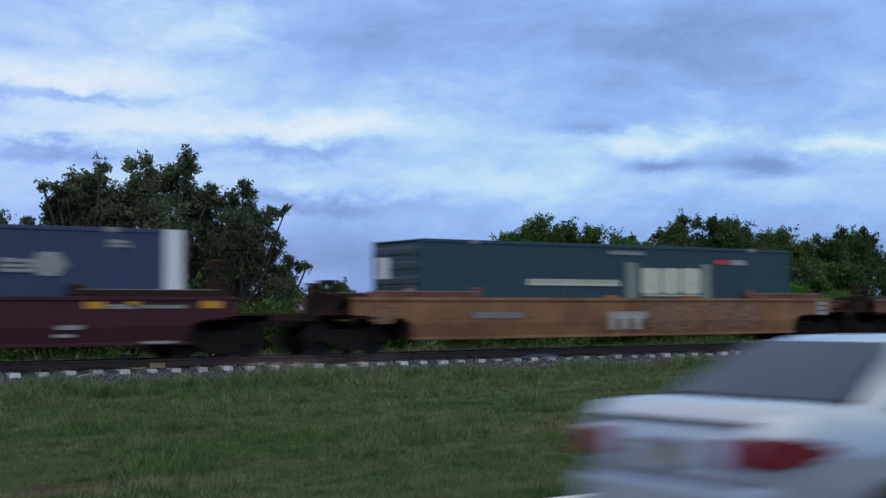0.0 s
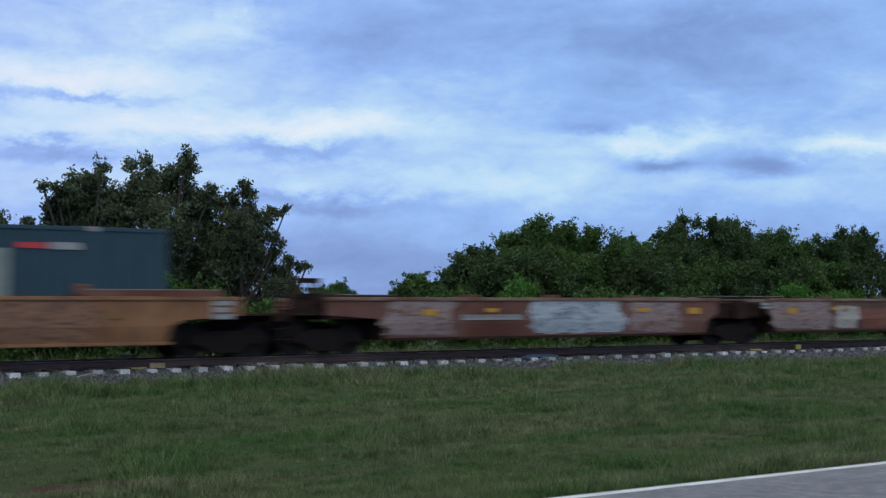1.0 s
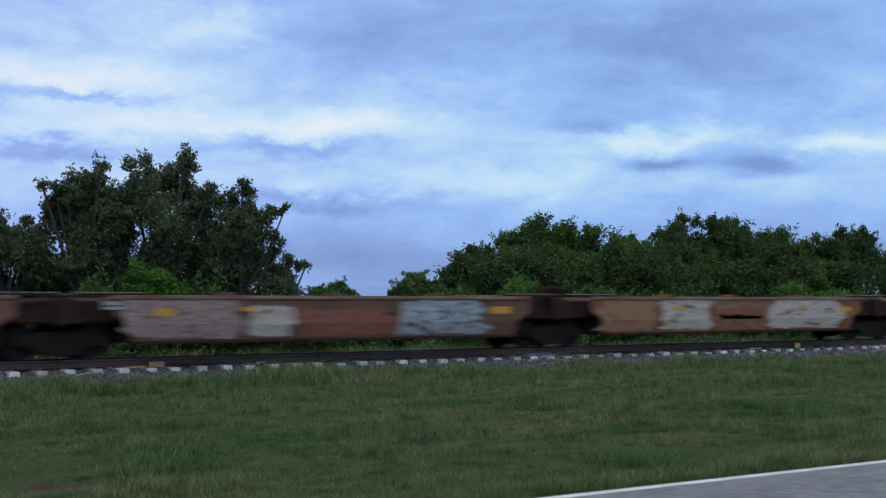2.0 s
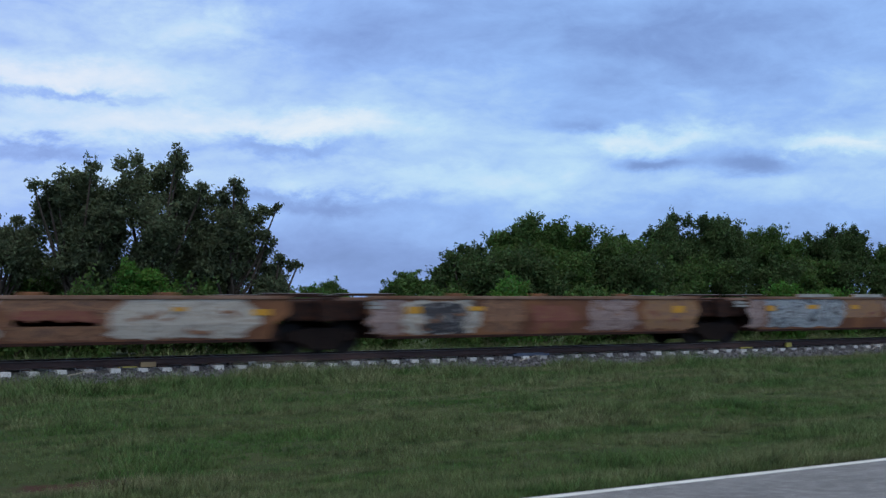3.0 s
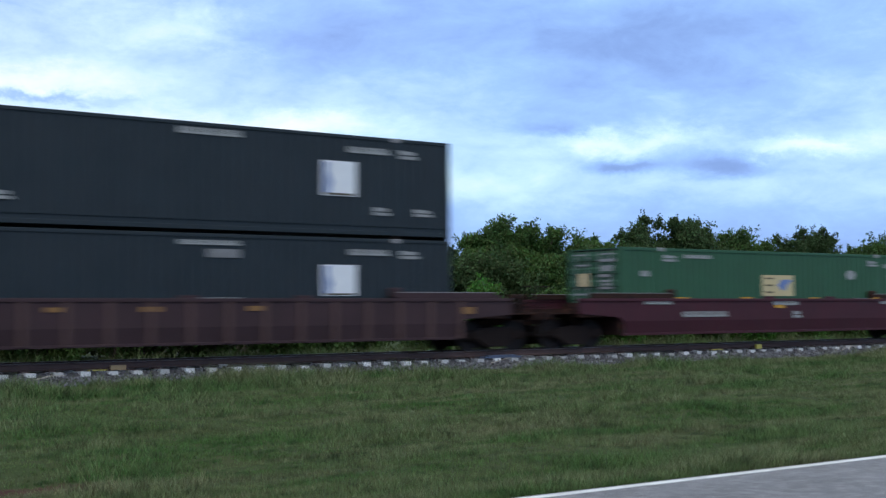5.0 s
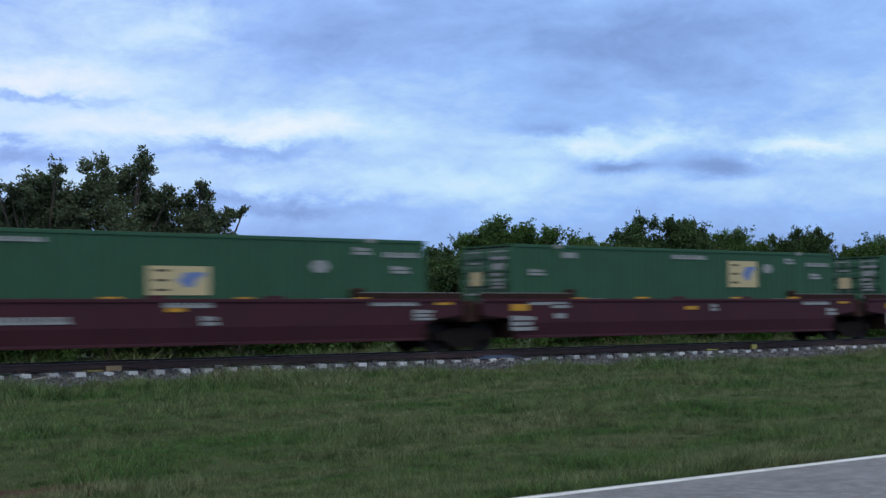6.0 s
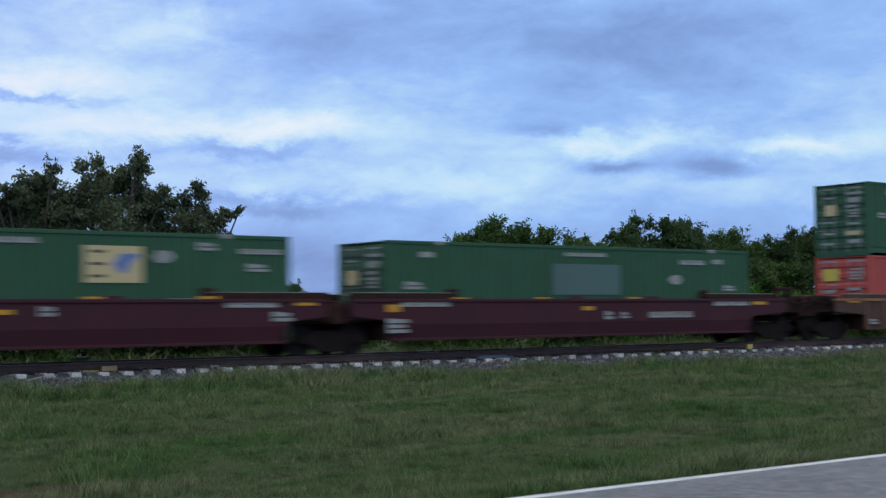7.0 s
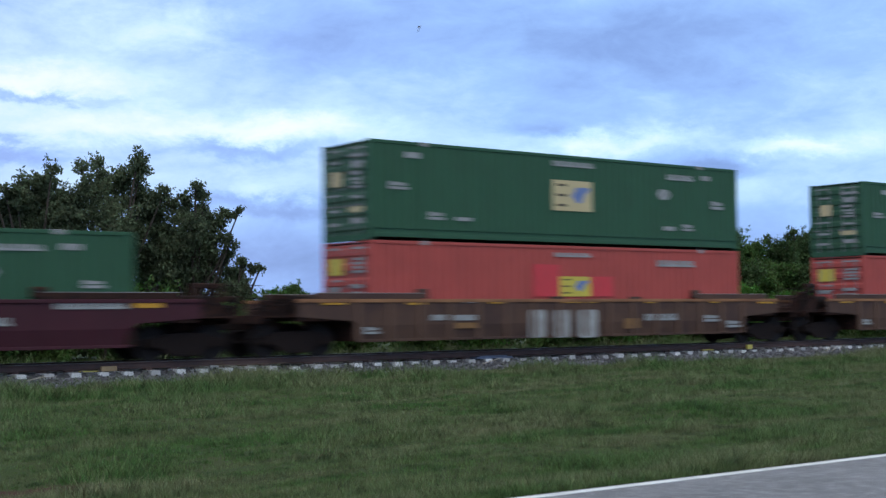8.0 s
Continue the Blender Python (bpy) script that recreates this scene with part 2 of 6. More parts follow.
G_TAN = graffiti("ochre spray paint", [(0.25, 0.13, 0.06), (0.30, 0.16, 0.07), (0.26, 0.14, 0.08), (0.20, 0.11, 0.08)])
G_BLACK = graffiti("black spray paint", [(0.02, 0.02, 0.025), (0.035, 0.035, 0.04), (0.02, 0.02, 0.03), (0.25, 0.25, 0.25)])
STROKES = {"g_white": G_RUST, "g_pale": G_BLUE, "g_blue": G_BLACK, "g_pink": G_RUST, "g_tan": G_RED}
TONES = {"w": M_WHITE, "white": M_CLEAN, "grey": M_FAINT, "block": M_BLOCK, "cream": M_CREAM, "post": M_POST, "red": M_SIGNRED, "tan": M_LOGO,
        "yel": M_LOGOYEL, "hex": M_WHITE, "patch": M_PATCH, "y": M_AMBER, "yd": M_AMBERDULL, "g_white": G_WHITE, "g_blue": G_BLUE,
        "g_pink": G_PINK, "g_pale": G_PALE, "g_red": G_RED, "g_tan": G_TAN, "g_rust": G_RUST, "g_black": G_BLACK}

# the dark fine-noise tone paints shaded hollows between the blades
M_GRASS = material("roadside grass blades", (0.077, 0.146, 0.039), (0.215, 0.202, 0.112), 0.6, 0.8, 0.6, bump=0, dirt_shade=(0.018, 0.038, 0.012),
                   dirt_shade_amount=1.0, island=1.15, world=True, spec=0.12, bands=(0.3, 1.5, 1.0))
M_GROUND = material("mown grass and soil", (0.030, 0.050, 0.012), (0.048, 0.056, 0.020), 0.5, 0.8, 0.9, bump=1.0, bump_scale=30, dirt_shade=(0.050, 0.060, 0.022),
                    dirt_shade_amount=0.6, world=True, spec=0.1)


def add_soil(m, centre, size, tone):
    """A worn bare patch of earth with a ragged edge in the ground."""
    nt = m.node_tree
    b = nt.nodes["Principled BSDF"]
    old = b.inputs["Base Color"].links[0].from_socket
    pos = nt.nodes.new("ShaderNodeNewGeometry").outputs["Position"]
    sp = nt.nodes.new("ShaderNodeSeparateXYZ")
    nt.links.new(pos, sp.inputs[0])
    p = maths(nt, "POWER", maths(nt, "DIVIDE", maths(nt, "SUBTRACT", sp.outputs[0], centre[0]), size[0]), 2.0)
    q = maths(nt, "POWER", maths(nt, "DIVIDE", maths(nt, "SUBTRACT", sp.outputs[1], centre[1]), size[1]), 2.0)
    r = maths(nt, "ADD", maths(nt, "ADD", p, q), maths(nt, "MULTIPLY", noise_tex(nt, pos, 2.5, 6.0, 0.65), 1.6))
    f = ramp(nt, [(0.45, grey(1.0)), (0.62, grey(0.0))], maths(nt, "MULTIPLY", r, 0.5))
    nt.links.new(mix(nt, f, old, tone), b.inputs["Base Color"])


add_soil(M_GROUND, (5.1, 13.8), (1.4, 1.0), (0.055, 0.022, 0.016))
M_ASPHALT = material("worn grey asphalt", (0.165, 0.162, 0.170), (0.115, 0.113, 0.118), 1.3, 0.9, 0.85, bump=0.5, bump_scale=120, dirt_shade=(0.27, 0.265, 0.27),
                     dirt_shade_amount=0.65, world=True)
M_LINE = material("worn white road paint", (0.62, 0.62, 0.60), (0.42, 0.42, 0.41), 2.5, 0.7, 0.7, bump=0.3, bump_scale=80, world=True)
M_BALLAST = material("grey crushed stone", (0.085, 0.083, 0.09), (0.05, 0.046, 0.048), 6.0, 0.8, 0.9, bump=1.0, bump_scale=25, dirt_shade=(0.17, 0.165, 0.17),
                     dirt_shade_amount=0.5, world=True, spec=0.1)
M_STONE = material("loose ballast stone", (0.155, 0.155, 0.17), (0.07, 0.066, 0.068), 2.0, 0.8, 0.9, bump=0.2, island=1.5, world=True, spec=0.1)
M_TIE = material("pale concrete sleeper", (0.62, 0.62, 0.61), (0.50, 0.49, 0.47), 3.0, 0.7, 0.85, bump=0.3, bump_scale=30, dirt_shade=(0.22, 0.19, 0.17),
                 dirt_shade_amount=0.35, spread=0.7)
M_RAIL = material("brown rusted rail web", (0.095, 0.058, 0.052), (0.065, 0.040, 0.037), 3.0, 0.7, 0.75, 0.2, dirt_shade=RUST, dirt_shade_amount=0.3, world=True)
M_HEAD = material("polished rail head", (0.30, 0.29, 0.29), (0.22, 0.21, 0.2), 3.0, 0.6, 0.3, 0.9, bump=0.02, world=True)
# olive paled and greyed to hold the haze of distance in its colour
M_LEAF = material("dark olive leaves", (0.122, 0.152, 0.082), (0.066, 0.086, 0.050), 1.3, 0.95, 0.65, bump=0, island=0.7, world=True, spec=0.12)
M_LEAF2 = material("mid green leaves", (0.084, 0.146, 0.038), (0.048, 0.086, 0.028), 0.8, 0.8, 0.65, bump=0, island=0.7, world=True, spec=0.12)
M_LEAF3 = material("deep green leaves", (0.070, 0.112, 0.040), (0.042, 0.070, 0.027), 0.8, 0.8, 0.65, bump=0, island=0.7, world=True, spec=0.12)
M_BUSH = material("fresh green bush leaves", (0.085, 0.190, 0.034), (0.058, 0.128, 0.028), 0.8, 0.7, 0.6, bump=0, island=0.8, world=True, spec=0.1)


def let_through(m, share):
    """Thin leaves: part of the light passes to the other side."""
    nt = m.node_tree
    b = nt.nodes["Principled BSDF"]
    tr = nt.nodes.new("ShaderNodeBsdfTranslucent")
    nt.links.new(b.inputs["Base Color"].links[0].from_socket, tr.inputs[0])
    both = nt.nodes.new("ShaderNodeMixShader")
    both.inputs[0].default_value = share
    nt.links.new(b.outputs[0], both.inputs[1])
    nt.links.new(tr.outputs[0], both.inputs[2])
    nt.links.new(both.outputs[0], nt.nodes["Material Output"].inputs[0])


for thin in (M_LEAF, M_LEAF2, M_LEAF3, M_BUSH):
    let_through(thin, 0.3)
M_BARK = material("grey-brown bark", (0.07, 0.055, 0.042), (0.045, 0.036, 0.03), 3.0, 0.7, 0.95, bump=0.6, bump_scale=18, world=True)
M_TAG = material("yellow painted steel", (0.60, 0.50, 0.10), (0.45, 0.36, 0.1), 6.0, 0.6, 0.6, bump=0.05)
M_PLATE = material("tan timber block", (0.42, 0.29, 0.15), (0.32, 0.2, 0.1), 6.0, 0.6, 0.8, bump=0.2)
# the paint's blue share stands for reflected sky
M_CARPAINT = material("silver-white car paint", (0.40, 0.44, 0.51), (0.37, 0.41, 0.47), 1.5, 0.4, 0.24, 0.35, bump=0, coat=0.6)
# blue base colour imitates the sky's reflection in the glass
M_GLASSDARK = material("dark car glass with sky blue painted in", (0.016, 0.030, 0.068), (0.010, 0.020, 0.048), 1.0, 0.4, 0.08, 0.0, bump=0, spec=0.16)
M_LAMP = material("red tail lamp lens", (0.17, 0.010, 0.016), (0.11, 0.008, 0.012), 5.0, 0.5, 0.15, 0.0, bump=0, coat=0.6)
M_RUBBER = material("black rubber", (0.02, 0.02, 0.02), (0.03, 0.03, 0.03), 6.0, 0.5, 0.8, 0.0, bump=0.1)
M_ALLOY = material("alloy wheel metal", (0.45, 0.45, 0.46), (0.35, 0.35, 0.36), 5.0, 0.5, 0.35, 0.9, bump=0)
M_TRIM = material("dark grey bumper trim", (0.08, 0.08, 0.085), (0.06, 0.06, 0.065), 4.0, 0.5, 0.6, 0.0, bump=0)
M_BIRD = material("grey insect body", (0.16, 0.17, 0.2), (0.12, 0.13, 0.15), 8.0, 0.5, 0.8, bump=0)


# ---- mesh helpers ----
def box(bm, x0, x1, y0, y1, z0, z1, bevel=0.0):
    vs = [bm.verts.new((x, y, z)) for x in (x0, x1) for y in (y0, y1) for z in (z0, z1)]
    faces = [bm.faces.new([vs[i] for i in q]) for q in ((0, 1, 3, 2), (4, 6, 7, 5), (0, 4, 5, 1), (2, 3, 7, 6), (0, 2, 6, 4), (1, 5, 7, 3))]
    if bevel:
        edges = list({e for f in faces for e in f.edges})
        bmesh.ops.bevel(bm, geom=edges, offset=bevel, segments=2, affect="EDGES", profile=0.6)
    return bm


def prism(bm, outline, y0, y1):
    """An outline in x, z drawn out from y0 to y1 (counter-clockwise as seen from -y)."""
    a = [bm.verts.new((x, y0, z)) for x, z in outline]
    b = [bm.verts.new((x, y1, z)) for x, z in outline]
    bm.faces.new(a)
    bm.faces.new(b[::-1])
    n = len(a)
    for i in range(n):
        j = (i + 1) % n
        bm.faces.new((a[j], a[i], b[i], b[j]))
    return bm


def tube(bm, p, q, r0, r1=None, sides=8):
    r1 = r0 if r1 is None else r1
    p, q = Vector(p), Vector(q)
    m = (q - p).to_track_quat("Z", "Y").to_matrix()
    rings = []
    for c, r in ((p, r0), (q, r1)):
        rings.append([bm.verts.new(c + m @ Vector((r * math.cos(2 * math.pi * i / sides), r * math.sin(2 * math.pi * i / sides), 0))) for i in range(sides)])
    bm.faces.new(rings[0][::-1])
    bm.faces.new(rings[1])
    for i in range(sides):
        j = (i + 1) % sides
        bm.faces.new((rings[0][i], rings[0][j], rings[1][j], rings[1][i]))
    return bm


def mesh_of(name, bm, mat, smooth=False):
    me = bpy.data.meshes.new(name)
    bmesh.ops.recalc_face_normals(bm, faces=bm.faces[:])
    bm.to_mesh(me)
    bm.free()
    me.materials.append(mat)
    if smooth:
        for p in me.polygons:
            p.use_smooth = True
    return me


def part(name, bm, mat, parent=None, label="", smooth=False):
    me = bm if isinstance(bm, bpy.types.Mesh) else mesh_of(name, bm, mat, smooth)
    ob = new(name, me)
    ob.parent = parent
    if label:
        ob["label"] = label
    return ob


def raw_mesh(name, verts, faces, mat):
    """A mesh from arrays: verts n x 3, faces m x k."""
    me = bpy.data.meshes.new(name)
    k = faces.shape[1]
    me.vertices.add(len(verts))
    me.vertices.foreach_set("co", verts.astype(np.float32).ravel())
    me.loops.add(faces.size)
    me.loops.foreach_set("vertex_index", faces.astype(np.int32).ravel())
    me.polygons.add(len(faces))
    me.polygons.foreach_set("loop_start", np.arange(0, faces.size, k, dtype=np.int32))
    me.update(calc_edges=True)
    me.materials.append(mat)
    return me


B = bmesh.new


# ---- ground, road, track ----
def ground_height(v):
    pts = [(-60, -0.05), (0.9, -0.04), (1.0, -0.06), (9.0, -0.06), (9.2, -0.02), (11, -0.10), (15, -0.20), (20, -0.17), (26, -0.12), (29.4, -0.11),
           (30.8, -0.06), (37.5, 0.0), (40, 0.1), (60, 0.2), (4000, 0.3)]
    return np.interp(v, [p[0] for p in pts], [p[1] for p in pts])


def ground_bump(u, v):
    fade = np.clip((v - 9.3) / 2, 0, 1) * np.clip((30.2 - v) / 2, 0, 1)
    wave = 0.045 * np.sin(1.55 * v + 1.1 * np.sin(0.16 * u + 0.4)) * (0.6 + 0.4 * np.sin(0.31 * u + 0.5 * v)) + 0.05 * np.sin(0.5 * u + 1.3 * np.sin(0.35 * v)) * np.sin(0.8 * v + 0.7 * np.sin(0.3 * u)) + 0.02 * np.sin(2.1 * u + v) * np.sin(1.7 * v - 0.6 * u)
    return wave * fade


def build_ground():
    us = np.concatenate([[-3000, -800, -200, -60], np.arange(-20, 90, 1.0), [110, 150, 220, 400, 900, 3500]])
    vs = np.concatenate([[-1500, -300, -60, -10, 0.9, 1.0, 9.0, 9.2], np.arange(9.7, 45, 0.7), [48, 55, 70, 100, 200, 500, 1500, 4000]])
    verts = []
    for v in vs:
        for u in us:
            z = float(ground_height(v))
            z += float(ground_bump(u, v))
            verts.append((u, v, z))
    n = len(us)
    faces = [(j * n + i, j * n + i + 1, (j + 1) * n + i + 1, (j + 1) * n + i) for j in range(len(vs) - 1) for i in range(n - 1)]
    me = raw_mesh("ground", np.array(verts), np.array(faces), M_GROUND)
    for p in me.polygons:
        p.use_smooth = True
    tagged(new("ground", me), "mown green roadside grass with drier patches", "ground", kind="structure")


def build_road():
    bm = B()
    box(bm, -400, 1200, 1.2, 9.05, -0.25, 0.0)
    road = tagged(part("road", bm, M_ASPHALT), "worn pale grey asphalt road with white edge line", "road", kind="structure")
    bm = B()
    box(bm, -400, 1200, 8.86, 8.98, -0.01, 0.005)
    part("edge_line", bm, M_LINE, road, "worn white painted edge line")
    bm = B()
    box(bm, -400, 1200, 1.5, 1.65, -0.01, 0.005)
    part("edge_line", bm, M_LINE, road, "worn white painted edge line")


def build_track():
    bm = B()
    prof = [(-3.3, -0.25), (-2.7, -0.13), (-1.8, 0.03), (-1.33, 0.09), (-1.1, 0.195), (1.3, 0.195), (1.75, 0.17), (3.0, 0.0), (3.2, -0.1)]
    cols = []
    us = np.concatenate([[-300, -80], np.arange(-10, 95, 0.5), [140, 400, 1000]])
    for u in us:
        col = []
        for i, (dv, z) in enumerate(prof):
            j = 0.04 * noise.noise(Vector((u * 1.7, dv * 3, 1))) if 0 < i < 8 else 0
            col.append(bm.verts.new((float(u), TRACK + dv, z + j)))
        cols.append(col)
    for a, b in zip(cols, cols[1:]):
        for i in range(len(prof) - 1):
            bm.faces.new((a[i], b[i], b[i + 1], a[i + 1]))
    bed = tagged(part("track_bed", bm, M_BALLAST), "grey crushed-stone ballast bed with rails and pale concrete sleepers", "railway track", kind="structure")
    # loose stones
    rng = np.random.default_rng(5)
    n = 15000
    u = rng.uniform(6, 62, n)
    dv = -rng.triangular(0.85, 1.5, 2.9, n)
    z = np.interp(dv, [p[0] for p in prof], [p[1] for p in prof])
    octa = np.array([(1, 0, 0), (-1, 0, 0), (0, 1, 0), (0, -1, 0), (0, 0, 1), (0, 0, -1)], float)
    tri = np.array([(0, 2, 4), (2, 1, 4), (1, 3, 4), (3, 0, 4), (2, 0, 5), (1, 2, 5), (3, 1, 5), (0, 3, 5)])
    size = rng.uniform(0.02, 0.05, (n, 1, 1))
    vs = octa[None] * size * rng.uniform(0.6, 1.3, (n, 6, 1)) + rng.normal(0, 0.008, (n, 6, 3))
    vs += np.stack([u, TRACK + dv, z + 0.015], 1)[:, None]
    fs = (tri[None] + (np.arange(n) * 6)[:, None, None]).reshape(-1, 3)
    st = part("loose_stones", raw_mesh("loose_stones", vs.reshape(-1, 3), fs, M_STONE), None, bed)
    tagged(st, "loose grey ballast stones", kind="stuff")
    # rails
    web = [(-0.075, 0.0), (0.075, 0.0), (0.075, 0.012), (0.012, 0.035), (0.010, 0.125), (0.036, 0.135), (0.036, 0.165), (-0.036, 0.165),
           (-0.036, 0.135), (-0.010, 0.125), (-0.012, 0.035), (-0.075, 0.012)]
    for side in (-0.753, 0.753):
        bm = B()
        a = [bm.verts.new((-300, TRACK + side + y, RAIL - 0.186 + 1.08 * z)) for y, z in web]
        b = [bm.verts.new((1000, TRACK + side + y, RAIL - 0.186 + 1.08 * z)) for y, z in web]
        bm.faces.new(a), bm.faces.new(b[::-1])
        for i in range(len(web)):
            bm.faces.new((a[i], b[i], b[(i + 1) % len(web)], a[(i + 1) % len(web)]))
        rail = part("rail", bm, M_RAIL, bed, "brown rusted steel rail with worn bright head")
        bm = B()
        box(bm, -300, 1000, TRACK + side - 0.034, TRACK + side + 0.034, RAIL - 0.0065, RAIL - 0.001)
        part("rail_head", bm, M_HEAD, rail)


def build_sleepers():
    bed = bpy.data.objects["track_bed"]
    bm = B()
    prof = [(-0.14, 0.0), (0.14, 0.0), (0.12, 0.20), (-0.12, 0.20)]
    prism(bm, prof, -1.3, 1.3)
    me = mesh_of("sleeper", bm, M_TIE)
    bm = B()
    for s in (-0.753, 0.753):
        box(bm, -0.09, 0.09, s - 0.13, s - 0.08, 0.2, 0.235)
        box(bm, -0.09, 0.09, s + 0.08, s + 0.13, 0.2, 0.235)
    clip = mesh_of("rail_clip", bm, M_RAIL)
    rnd = random.Random(4)
    for i in range(180):
        u = -8 + 0.7 * i + rnd.uniform(-0.03, 0.03)
        t = part("sleeper", me, None, bed)
        t.matrix_basis = pose(u, TRACK + rnd.uniform(-0.07, 0.05), 0.030 + min(0.006, rnd.gauss(-0.012, 0.02)), 0, 0, rnd.uniform(-1.2, 1.2))
        if 4 < u < 60:
            part("rail_clip", clip, None, t)


def build_track_bits():
    for u, w, h, m, lab in ((14.0, 0.42, 0.13, M_PLATE, "tan block"), (13.45, 0.5, 0.03, M_TAG, "yellow strip"),
                            (39.0, 0.28, 0.16, M_TAG, "yellow tag"), (36.7, 0.6, 0.04, M_TAG, "yellow strip"), (17.0, 0.25, 0.06, M_WHITE, "pale chip")):
        bm = B()
        box(bm, -w / 2, w / 2, -0.05, 0.05, 0, h, 0.008)
        ob = part("rail_marker", bm, m)
        ob.matrix_basis = pose(u, TRACK - 0.753 - 0.14, 0.232)
        tagged(ob, "small %s lying against the rail on a sleeper" % lab, "track marker", group="track markers")


def build_track_litter():
    bm = B()
    prism(bm, [(-0.75, 0.0), (0.75, 0.0), (0.70, 0.05), (-0.70, 0.05)], -0.16, 0.16)
    box(bm, -0.55, 0.55, -0.10, 0.10, 0.05, 0.085, 0.012)
    ob = part("rail_plate", bm, M_SLATE)
    ob.matrix_basis = pose(26.6, TRACK - 1.02, 0.228)
    tagged(ob, "blue-grey steel plate lying beside the rail", "track plate")
    rnd = random.Random(17)
    for u in (42.6, 43.0, 43.3, 26.0, 11.9):
        bm = B()
        a = rnd.uniform(-0.6, 0.6)
        tube(bm, (-0.3, -0.3 * a, 0.02), (0.02, 0.03, 0.10), 0.018, 0.015, 6)
        tube(bm, (0.02, 0.03, 0.10), (0.34, 0.2 * a, 0.16 + 0.1 * a), 0.015, 0.008, 6)
        tube(bm, (0.02, 0.03, 0.10), (0.2, -0.15, 0.2), 0.010, 0.005, 5)
        ob = part("dry_stick", bm, M_STICK)
        ob.matrix_basis = pose(u, TRACK - 1.75, 0.08, 0, 0, rnd.uniform(-30, 30))
        tagged(ob, "pale dry forked stick lying on the ballast", "stick", group="sticks on the ballast")


M_SLATE = material("blue-grey painted plate", (0.10, 0.125, 0.19), (0.07, 0.085, 0.13), 5.0, 0.7, 0.5, 0.2, bump=0.1)
M_STICK = material("bleached dry wood", (0.42, 0.38, 0.32), (0.28, 0.24, 0.2), 9.0, 0.7, 0.85, bump=0.2)
build_ground()
build_road()
build_track()
build_track_bits()
build_track_litter()


# ---- train ----
KEYED = []      # (thing, place along the train, y, z)


def comb(x0, x1, base, tip, gap, steps):
    """The outline of a bar from x0 to x1 with teeth up (or down) to tip and gaps at the height gap."""
    n = max(2, round((x1 - x0) / (steps[0] + steps[1])))
    p = (x1 - x0) / n
    tooth = p * steps[0] / (steps[0] + steps[1])
    out = [(x0, base), (x1, base)]
    for k in range(n - 1, -1, -1):
        xa = x0 + k * p
        if k == n - 1:
            out += [(x1, gap)]
        out += [(xa + tooth, gap), (xa + tooth, tip), (xa, tip)]
        if k:
            out += [(xa, gap)]
    return out


